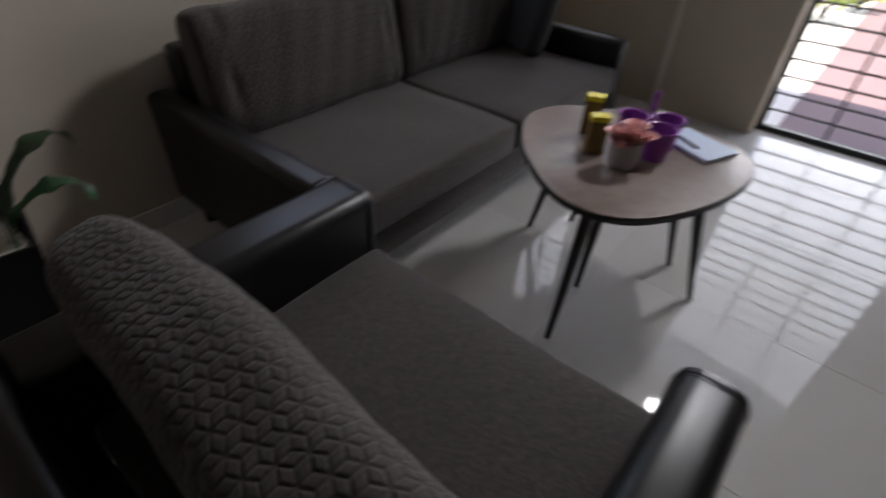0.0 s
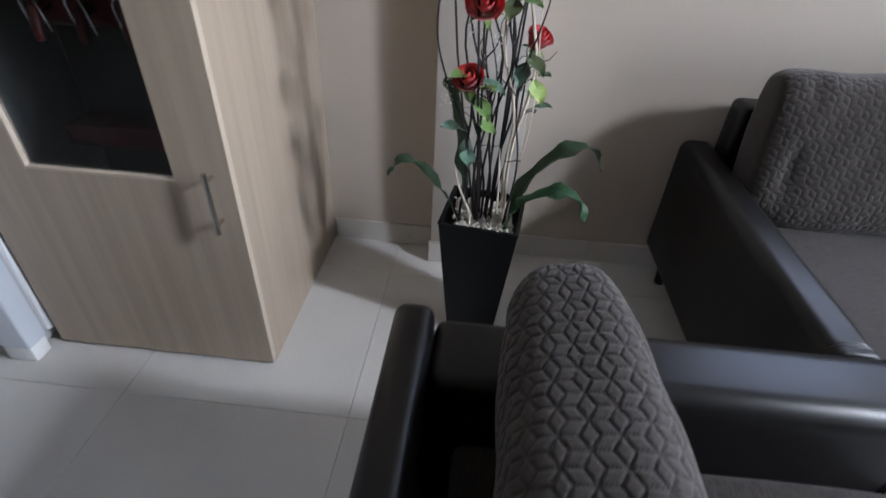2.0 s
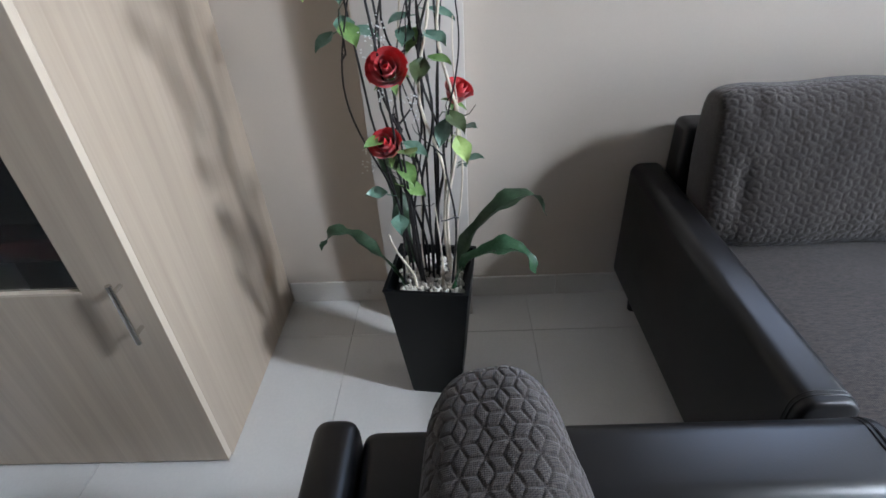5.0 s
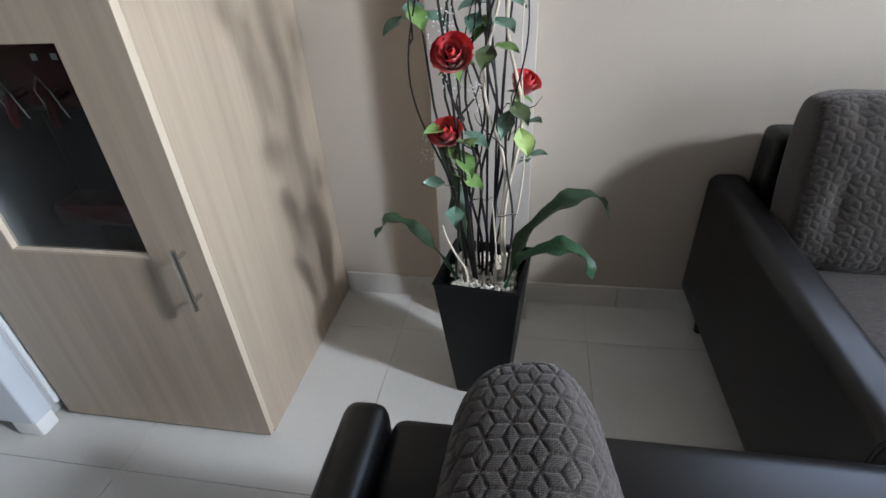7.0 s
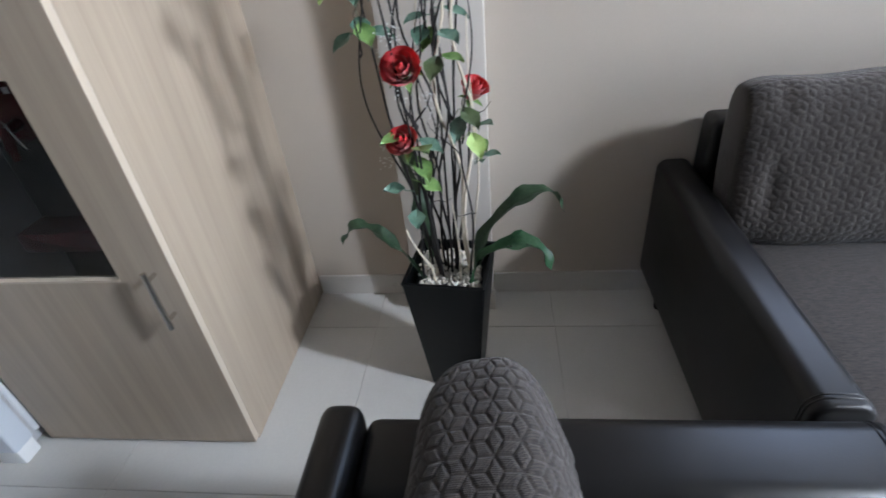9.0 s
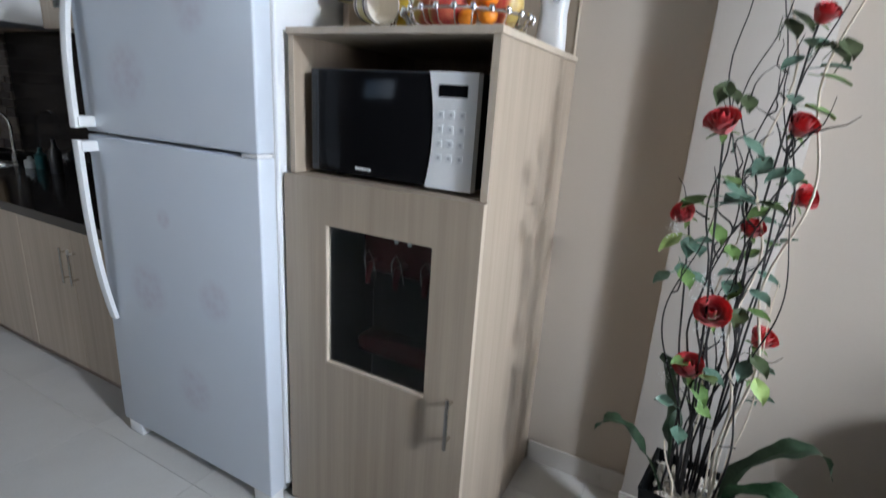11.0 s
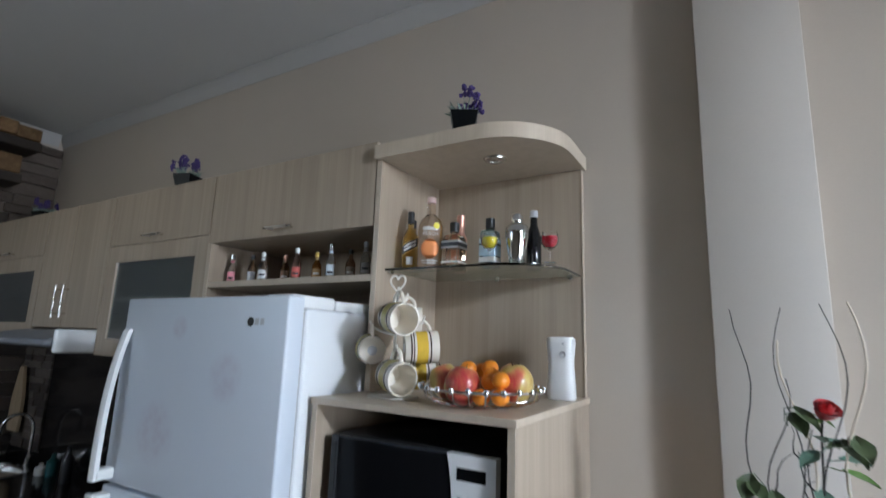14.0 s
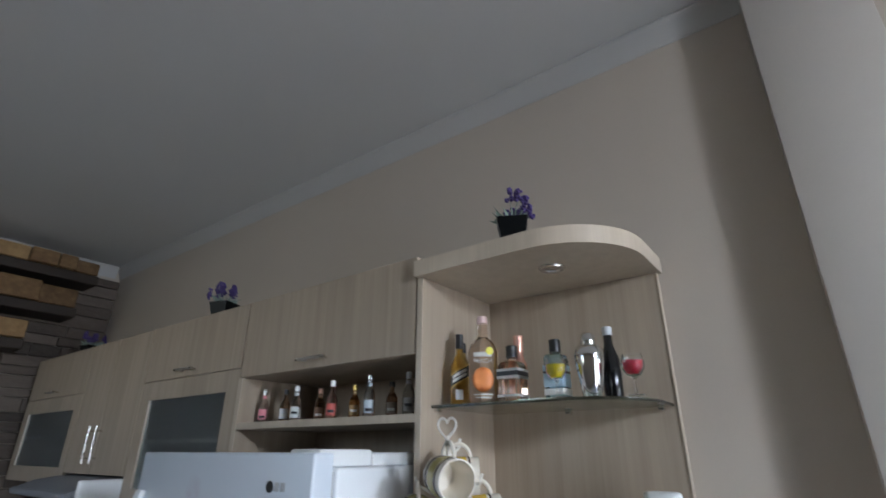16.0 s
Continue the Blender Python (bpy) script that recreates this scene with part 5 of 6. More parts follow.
def mug(place, axis, band, roll=0.0):
    """A mug whose mouth looks along axis; the ear hangs upwards."""
    u = thing("mug", place, "cream mug with brown rings and a coloured band", "mug", group="mugs on the tree")
    ax = Vector(axis).normalized()
    up = (Vector((0, 0, 1)) - ax * ax.z).normalized()
    side = up.cross(ax)
    m = Matrix((side, up, ax)).transposed().to_4x4()
    m.translation = place
    k = 1.13
    h = 0.084 * k

    def placed(profile, n=28):
        b = lathe([(r * k, z * k - h / 2) for r, z in profile], (0, 0, 0), n)
        b.transform(m)
        return b
    body = part("body", placed([(0, 0), (0.034, 0), (0.037, 0.004), (0.0395, 0.03), (0.0405, 0.080), (0.0405, 0.084), (0.0375, 0.084), (0.0365, 0.03), (0.030, 0.006), (0, 0.006)]), CERAMIC, u)
    for z0, z1, mm in ((0.013, 0.0165, BROWNGLAZE), (0.020, 0.0225, BROWNGLAZE), (0.028, 0.056, band), (0.061, 0.0645, BROWNGLAZE)):
        f = lambda z: 0.0372 + (0.0405 - 0.0372) * min(1, z / 0.045) + 0.0005
        part("glaze_band", placed([(f(z0) - 0.002, z0), (f(z0), z0), (f(z1), z1), (f(z1) - 0.002, z1)]), mm, body)
    pts = []
    for j in range(11):
        a = math.pi * j / 10
        pts.append(m @ Vector((0, 0.041 + 0.035 * math.sin(a), 0.029 * math.cos(a))))
    part("ear", tube(pts, 0.0052, 8), CERAMIC, u)
    part("base_mark", placed([(0, -0.0006), (0.013, -0.0006), (0.013, -0.0002), (0, -0.0002)], 16), GREYPLASTIC, u)


MX, MY = -0.655, -0.386
MUGS = (((-0.588, -0.334, 1.735), (0.45, 0.88, -0.10), OLIVEGLAZE), ((-0.640, -0.284, 1.655), (-0.66, 0.74, 0.06), YELLOWGLAZE), ((-0.662, -0.482, 1.643), (-0.70, -0.68, 0.06), OLIVEGLAZE),
        ((-0.588, -0.332, 1.573), (0.45, 0.88, -0.10), OLIVEGLAZE), ((-0.725, -0.398, 1.732), (-0.6, 0.75, 0.0), YELLOWGLAZE), ((-0.728, -0.350, 1.573), (-0.75, 0.62, 0.0), YELLOWGLAZE))
for place, axis, band in MUGS:
    mug(place, axis, band)
u = thing("mug_tree", (MX, MY, 1.5085), "cream wire mug tree with a heart on top", "mug tree")
part("base_ring", lathe([(0.060, 1.5085), (0.074, 1.5085), (0.074, 1.513), (0.060, 1.513)], (MX, MY, 0), 32), WHITEWIRE, u)
part("base_plate", lathe([(0, 1.5090), (0.061, 1.5090), (0.061, 1.5115), (0, 1.5115)], (MX, MY, 0), 32), WHITEWIRE, u)
part("stem", tube([(MX, MY, 1.5135), (MX, MY, 1.82)], 0.0045, 10), WHITEWIRE, u)
heart = []
for k in range(33):
    a = 2 * math.pi * k / 32
    heart.append((MX - 0.001, MY + 0.028 * math.sin(a) ** 3, 1.845 + 0.0019 * (13 * math.cos(a) - 5 * math.cos(2 * a) - 2 * math.cos(3 * a) - math.cos(4 * a))))
part("heart", tube(heart, 0.003, 8), WHITEWIRE, u)
for (x, y, z), axis, band in MUGS:
    p, q = Vector((MX, MY, z + 0.045)), Vector((x, y, z + 0.068))
    part("branch", tube([p, p.lerp(q, 0.5) - Vector((0, 0, 0.004)), p.lerp(q, 0.92), q, p.lerp(q, 1.10) + Vector((0, 0, 0.018))], 0.0036, 8), WHITEWIRE, u)


# ---------------------------------------------------------------- fruit basket
def apple_mat():
    m, t, b = nodes_of("red and yellow apple skin")
    info = t.nodes.new("ShaderNodeObjectInfo")
    far = t.nodes.new("ShaderNodeVectorMath")
    far.operation = "ADD"
    t.links.new(coords(t), far.inputs[0])
    t.links.new(info.outputs["Location"], far.inputs[1])
    v = far.outputs[0]
    n1, n2 = noise_tex(t, v, 11, 1), noise_tex(t, coords(t, (1, 1, 0.25)), 90, 4)
    c = ramp(t, n1, ((0.42, (0.46, 0.045, 0.05)), (0.50, (0.52, 0.17, 0.08)), (0.56, (0.52, 0.42, 0.13))))
    c = mixed(t, 0.22, c, ramp(t, n2, ((0.4, (0.45, 0.03, 0.03)), (0.62, (0.62, 0.40, 0.12)))))
    t.links.new(c, b.inputs["Base Color"])
    b.inputs["Roughness"].default_value = 0.28
    return m


APPLE = apple_mat()
ORANGE = surface("mandarin peel", (0.85, 0.27, 0.02), 0.4, vary=0.08, big=10, small=260, bumpy=0.5, depth=0.0012)
BX, BY, BZ = -0.688, -0.113, 1.5085
basket = thing("fruit_basket", (BX, BY, BZ), "chrome wire fruit basket on the oak unit", "basket")
part("foot_ring", tube([(BX + 0.06 * math.cos(2 * math.pi * k / 24), BY + 0.06 * math.sin(2 * math.pi * k / 24), BZ + 0.003) for k in range(25)], 0.003, 6), POLISHED, basket)
part("rim", tube([(BX + 0.163 * math.cos(2 * math.pi * k / 40), BY + 0.163 * math.sin(2 * math.pi * k / 40), BZ + 0.044) for k in range(41)], 0.0042, 6), POLISHED, basket)
for k in range(24):
    a = 2 * math.pi * k / 24
    part("rib", tube([(BX + r * math.cos(a), BY + r * math.sin(a), BZ + z) for r, z in ((0.06, 0.004), (0.118, 0.005), (0.152, 0.018), (0.163, 0.044))], 0.0022, 5), POLISHED, basket)
    bm = lathe([(0, -0.009), (0.006, -0.008), (0.0085, 0), (0.006, 0.008), (0, 0.009)], (BX + 0.167 * math.cos(a), BY + 0.167 * math.sin(a), BZ + 0.046), 10)
    part("rim_bead", bm, POLISHED, basket)


def apple(x, y, z, r, tilt):
    u = thing("apple", (x, y, z), "red apple with yellow patches in the basket", "apple", group="fruit in the basket")
    prof4 = [(0.0, 0.78), (0.12, 0.86), (0.32, 0.95), (0.62, 0.86), (0.88, 0.5), (0.98, 0.08), (0.92, -0.36), (0.70, -0.76), (0.42, -0.95), (0.20, -0.98), (0.0, -0.90)]
    part("flesh", lathe([(a * r, b * r) for a, b in prof4], (x, y, z), 22, Matrix.Rotation(tilt, 4, "X") @ Matrix.Rotation(tilt * 0.7, 4, "Y")), APPLE, u)
    d = Matrix.Rotation(tilt, 3, "X") @ Matrix.Rotation(tilt * 0.7, 3, "Y") @ Vector((0, 0, 1))
    part("stalk", tube([Vector((x, y, z)) + d * r * 0.75, Vector((x, y, z)) + d * r * 1.15 + Vector((0.003, 0, 0))], 0.0013, 6), BROWNGLAZE, u)


for x, y, z, r, tl in ((-0.655, -0.208, 0.058, 0.046, 0.3), (-0.605, -0.128, 0.054, 0.049, -0.2), (-0.765, -0.185, 0.060, 0.044, 0.4), (-0.648, 0.004, 0.066, 0.047, 0.15), (-0.765, -0.055, 0.062, 0.046, -0.35)):
    apple(x, y, BZ + z, r, tl)
for x, y, z in ((-0.665, -0.142, 0.094), (-0.690, -0.088, 0.098), (-0.655, -0.066, 0.080), (-0.620, -0.055, 0.066), (-0.600, -0.016, 0.074), (-0.588, -0.012, 0.034), (-0.592, -0.066, 0.030), (-0.715, -0.125, 0.088)):
    bm = bmesh.new()
    bmesh.ops.create_uvsphere(bm, u_segments=16, v_segments=10, radius=0.0235)
    bm.transform(Matrix.Translation((x, y, BZ + z)) @ Matrix.Diagonal((1, 1, 0.9, 1)))
    solid("mandarin", bm, ORANGE, "small orange mandarin in the basket", "mandarin", group="fruit in the basket", base=(x, y, BZ + z))

# air freshener
u = thing("air_freshener", (-1.0, 0.0, 1.5085), "white automatic air freshener dispenser", "air freshener")
bm = bmesh.new()
rings = []
for z, sx, sy in ((0, 0.032, 0.0415), (0.005, 0.034, 0.0435), (0.05, 0.0325, 0.042), (0.10, 0.029, 0.0385), (0.135, 0.030, 0.040), (0.170, 0.033, 0.0435), (0.186, 0.031, 0.042), (0.191, 0.026, 0.037)):
    ring = []
    for k in range(24):
        a = 2 * math.pi * k / 24
        ca, sa = math.cos(a), math.sin(a)
        ring.append(bm.verts.new((-0.995 + sx * math.copysign(abs(ca) ** 0.6, ca), 0.016 + sy * math.copysign(abs(sa) ** 0.6, sa), 1.5085 + z)))
    rings.append(ring)
for a, b in zip(rings, rings[1:]):
    for k in range(24):
        bm.faces.new((a[k], a[(k + 1) % 24], b[(k + 1) % 24], b[k]))
bm.faces.new(rings[0][::-1])
bm.faces.new(rings[-1])
part("body", bm, PLASTIC, u)
part("nozzle", lathe([(0.004, 0), (0.0105, 0), (0.0105, 0.004), (0.004, 0.001)], (-0.9655, 0.030, 1.646), 16, Matrix.Rotation(radians(90), 4, "Y")), GREYPLASTIC, u)
part("light", box(-0.9655, -0.9625, 0.029, 0.034, 1.676, 1.682), GREYPLASTIC, u)

# lavender pots
LAVENDER = surface("purple lavender buds", (0.06, 0.035, 0.16), 0.7, vary=0.25, big=80, small=300, bumpy=0.3)
SAGE = leaf_mat("grey green lavender leaves", (0.16, 0.22, 0.18), (0.34, 0.42, 0.36), 0.6)


def lavender(x, y, z, turn, s, seed):
    rnd = random.Random(seed)
    u = thing("lavender_pot", (x, y, z), "small black square pot of artificial lavender", "potted plant", group="lavender pots")
    rot = Matrix.Translation((x, y, z)) @ Matrix.Rotation(turn, 4, "Z")
    bm = bmesh.new()
    rings = [[bm.verts.new((a * r, b * r, zz)) for a, b in ((-1, -1), (1, -1), (1, 1), (-1, 1))] for zz, r in ((0, 0.030 * s), (0.062 * s, 0.042 * s), (0.062 * s, 0.038 * s), (0.05 * s, 0.036 * s))]
    for a, b in zip(rings, rings[1:]):
        for j in range(4):
            bm.faces.new((a[j], a[(j + 1) % 4], b[(j + 1) % 4], b[j]))
    bm.faces.new(rings[0][::-1])
    bm.faces.new(rings[-1])
    bm.transform(rot)
    part("pot", bm, POTBLACK, u)
    for k in range(9):
        a, q = rnd.random() * 6.28, rnd.uniform(0.3, 1)
        p0 = Vector((x, y, z + 0.05 * s)) + Vector((math.cos(a), math.sin(a), 0)) * 0.02 * q * s
        p1 = p0 + Vector((math.cos(a) * 0.045 * q, math.sin(a) * 0.045 * q, rnd.uniform(0.035, 0.07))) * s
        part("stem", tube([p0, p0.lerp(p1, 0.5) + Vector((0, 0, 0.006)), p1], 0.0012, 5), SAGE, u)
        bm = bmesh.new()
        for j in range(26):
            w = rnd.random()
            c = p1 + Vector((rnd.uniform(-1, 1), rnd.uniform(-1, 1), 0)) * 0.011 * s * (1.1 - w * 0.6) + Vector((0, 0, (w - 0.4) * 0.042 * s))
            g = bmesh.ops.create_icosphere(bm, subdivisions=1, radius=0.0052 * s, matrix=Matrix.Translation(c))
        tagged(part("flower_head", bm, LAVENDER, u), kind="stuff")
    bm = bmesh.new()
    for k in range(46):
        a = rnd.random() * 6.28
        c = Vector((x, y, z + 0.055 * s)) + Vector((math.cos(a), math.sin(a), 0)) * 0.026 * rnd.random() * s
        d = Vector((math.cos(a) * 0.7, math.sin(a) * 0.7, rnd.uniform(0.25, 1))).normalized() * rnd.uniform(0.03, 0.06) * s
        sd = d.orthogonal().normalized() * 0.005 * s
        bm.faces.new([bm.verts.new(p) for p in (c, c + d * 0.5 + sd, c + d, c + d * 0.5 - sd)])
    tagged(part("leaves", bm, SAGE, u, smooth=False), kind="stuff")


lavender(-0.755, -0.225, 2.3375, 0.5, 1.05, 1)
lavender(-0.80, -1.79, 2.3625, 0.35, 1.15, 2)
lavender(-0.85, -3.46, 2.3625, 0.2, 1.15, 3)


# ---------------------------------------------------------------- plant in the tall pot
PEBBLE = stone_mat("white pebbles", ((0.2, (0.42, 0.38, 0.32)), (0.5, (0.66, 0.62, 0.55)), (0.8, (0.82, 0.80, 0.76))), 60)
TWIG = surface("black painted twig", (0.012, 0.010, 0.010), 0.55, vary=0.3, big=30, small=200, bumpy=0.4)
CREAMTWIG = surface("cream twig", (0.66, 0.58, 0.46), 0.55, vary=0.15, big=30, small=200, bumpy=0.3)
REDPETAL = surface("red silk petal", (0.58, 0.019, 0.026), 0.5, vary=0.2, big=40, small=300, bumpy=0.15, sheen=0.3)
GREENLEAF = leaf_mat("fresh green silk leaf", (0.085, 0.165, 0.045), (0.20, 0.32, 0.10))
TEALLEAF = leaf_mat("blue green silk leaf", (0.07, 0.14, 0.10), (0.16, 0.27, 0.20))
DARKLEAF = leaf_mat("dark green blade", (0.022, 0.055, 0.026), (0.075, 0.13, 0.07), 0.4)
MIDLEAF = leaf_mat("mid green blade", (0.028, 0.08, 0.038), (0.085, 0.18, 0.09), 0.25)
PX, PY, PZ = -0.752, 0.611, 0.385
rnd = random.Random(21)
bm = bmesh.new()
for k in range(420):
    c = Vector((PX + rnd.uniform(-0.081, 0.081), PY + rnd.uniform(-0.081, 0.081), PZ - 0.008 + rnd.uniform(0, 0.013)))
    g = bmesh.ops.create_icosphere(bm, subdivisions=1, radius=rnd.uniform(0.005, 0.0085), matrix=Matrix.Translation(c) @ Euler((rnd.random() * 6, rnd.random() * 6, 0)).to_matrix().to_4x4() @ Matrix.Diagonal((1.3, 0.9, 0.65, 1)))
tagged(part("gravel", bm, PEBBLE, pot, "white gravel pebbles"), kind="stuff")
part("soil", box(PX - 0.08, PX + 0.08, PY - 0.08, PY + 0.08, 0.362, 0.378), BLACK, pot)

plant = thing("flower_arrangement", (PX, PY, 0.38), "artificial red roses with curly black and cream twigs", "artificial plant")


def twig(x0, y0, x1, y1, z1, material, r, waves, amp, seed, branches=0, z0=0.372, phase=None):
    rnd = random.Random(seed)
    ph = rnd.random() * 6.28 if phase is None else phase
    pts, n = [], 34
    for k in range(n + 1):
        s = k / n
        w = amp * math.sin(2 * math.pi * waves * s + ph) * min(1, s * 3) * 1.35
        w2 = amp * 1.1 * math.cos(2 * math.pi * waves * 0.8 * s + ph * 2) * min(1, s * 3)
        pts.append(Vector((x0 + (x1 - x0) * s + w2, y0 + (y1 - y0) * s ** 0.9 + w, z0 + (z1 - z0) * s)))
    bm = tube(pts, [0.62 * r * (1 - (0.70 if material is TWIG else 0.5) * k / n) for k in range(n + 1)], 7)
    for b in range(branches):
        k = rnd.randrange(8, n - 5)
        p = pts[k]
        d = Vector((rnd.uniform(-1, 1), rnd.uniform(-1, 1), rnd.uniform(0.6, 1.6))).normalized()
        ln = rnd.uniform(0.06, 0.16)
        side = d.orthogonal().normalized()
        q = [p + d * ln * j / 5 + side * 0.012 * math.sin(j * 1.3 + b) for j in range(6)]
        tube(q, [r * 0.45 * (1 - 0.75 * j / 5) for j in range(6)], 5, bm)
    return part("twig", bm, material, plant, "curly black twig" if material is TWIG else "cream twig")


for k, (dx, dy, x1, y1, z1, mat, r, wv, am, br) in enumerate((
        (0.0, -0.005, -0.735, 0.56, 1.62, TWIG, 0.0058, 3.2, 0.022, 6),
        (0.03, -0.02, -0.70, 0.545, 1.40, TWIG, 0.006, 2.2, 0.018, 6), (0.015, 0.005, -0.72, 0.63, 1.52, TWIG, 0.006, 2.8, 0.015, 6),
        (0.045, -0.06, -0.66, 0.485, 1.25, TWIG, 0.0052, 1.4, 0.030, 1), (0.035, 0.055, -0.70, 0.69, 1.20, TWIG, 0.005, 1.8, 0.012, 2), (-0.04, -0.02, -0.78, 0.58, 1.20, CREAMTWIG, 0.005, 1.5, 0.012, 0),
        (0.02, 0.065, -0.73, 0.70, 1.0, CREAMTWIG, 0.0042, 1.1, 0.008, 0), (0.0, -0.03, -0.74, 0.60, 1.1, TWIG, 0.0045, 2.0, 0.014, 6),
        (0.05, 0.03, -0.715, 0.635, 0.60, CREAMTWIG, 0.005, 0.4, 0.004, 0), (0.05, -0.035, -0.66, 0.545, 0.575, CREAMTWIG, 0.0058, 0.5, 0.01, 0))):
    twig(PX + dx, PY + dy, x1, y1, z1, mat, r, wv, am, 100 + k, br)
# the tall ones that stand out over the roses
twig(PX - 0.01, PY - 0.045, -0.735, 0.502, 1.767, TWIG, 0.0056, 4.5, 0.009, 120, 3, phase=1.6)
twig(PX + 0.01, PY + 0.02, -0.735, 0.668, 1.78, TWIG, 0.0058, 3.0, 0.020, 121, 6, phase=3.5)
twig(PX + 0.0, PY - 0.01, -0.738, 0.584, 1.77, TWIG, 0.0052, 3.4, 0.014, 122, 4, phase=3.9)
twig(PX + 0.02, PY + 0.05, -0.735, 0.704, 1.782, CREAMTWIG, 0.0066, 3.1, 0.016, 123, phase=2.5)
twig(PX + 0.012, PY + 0.055, -0.735, 0.592, 1.70, CREAMTWIG, 0.0066, 3.3, 0.015, 124, phase=3.5)


def blade(points, width, material, label):
    """A long arching leaf along points, folded along its rib."""
    pts = [Vector(p) for p in points]
    fine = []
    n = 22
    for k in range(n + 1):
        s = k / n * (len(pts) - 1)
        i = min(int(s), len(pts) - 2)
        f = s - i
        p0, p1, p2, p3 = pts[max(i - 1, 0)], pts[i], pts[i + 1], pts[min(i + 2, len(pts) - 1)]
        fine.append(0.5 * ((2 * p1) + (p2 - p0) * f + (2 * p0 - 5 * p1 + 4 * p2 - p3) * f * f + (3 * p1 - p0 - 3 * p2 + p3) * f ** 3))
    bm = bmesh.new()
    rows = []
    for k, p in enumerate(fine):
        s = k / n
        d = (fine[min(k + 1, n)] - fine[max(k - 1, 0)]).normalized()
        side = d.cross(Vector((0, 0, 1)))
        side = side.normalized() if side.length > 0.05 else Vector((1, 0, 0))
        nrm = side.cross(d).normalized()
        w = width * (0.14 + 0.86 * math.sin(math.pi * min(1, max(0.0, (s - 0.12) / 0.88)) ** 0.85)) * (1 if s < 0.97 else 0.3) if s > 0.12 else width * 0.16
        wob = 0.006 * math.sin(19 * s) + 0.003 * math.sin(41 * s)
        rows.append([bm.verts.new(p + side * w * q + nrm * (abs(q) * w * 0.35 + wob * q)) for q in (-1, -0.5, 0, 0.5, 1)])
    for a, b in zip(rows, rows[1:]):
        for j in range(4):
            bm.faces.new((a[j], a[j + 1], b[j + 1], b[j]))
    bmesh.ops.solidify(bm, geom=bm.faces[:], thickness=0.0012)
    return part("long_leaf", bm, material, plant, label)


blade([(PX + 0.05, PY - 0.05, 0.37), (-0.70, 0.505, 0.47), (-0.695, 0.445, 0.54), (-0.69, 0.395, 0.56), (-0.69, 0.36, 0.51)], 0.024, DARKLEAF, "dark green arching leaf")
blade([(PX + 0.05, PY + 0.06, 0.37), (-0.72, 0.70, 0.49), (-0.74, 0.78, 0.58), (-0.76, 0.86, 0.60), (-0.77, 0.90, 0.535)], 0.030, DARKLEAF, "dark green arching leaf")
blade([(PX + 0.065, PY + 0.055, 0.37), (-0.68, 0.695, 0.46), (-0.67, 0.765, 0.51), (-0.66, 0.83, 0.51), (-0.65, 0.862, 0.45)], 0.032, MIDLEAF, "dark green arching leaf")
blade([(PX - 0.04, PY - 0.05, 0.37), (-0.80, 0.545, 0.48), (-0.81, 0.525, 0.58), (-0.80, 0.505, 0.68), (-0.78, 0.49, 0.745)], 0.042, DARKLEAF, "dark green upright leaf")


def leaf(bm, base, d, length, width):
    """A pointed oval leaflet with a folded rib, added to bm."""
    d = Vector(d).normalized()
    side = d.cross(Vector((0.2, 0.1, 1))).normalized()
    nrm = side.cross(d)
    rows = []
    for s, w in ((0, 0.06), (0.2, 0.62), (0.42, 1.0), (0.66, 0.8), (0.86, 0.38), (1.0, 0.02)):
        p = Vector(base) + d * length * s - Vector((0, 0, 0.22 * length * s * s))
        rows.append([bm.verts.new(p + side * width * w * q + nrm * abs(q) * width * 0.3) for q in (-1, 0, 1)])
    for a, b in zip(rows, rows[1:]):
        for j in range(2):
            bm.faces.new((a[j], a[j + 1], b[j + 1], b[j]))


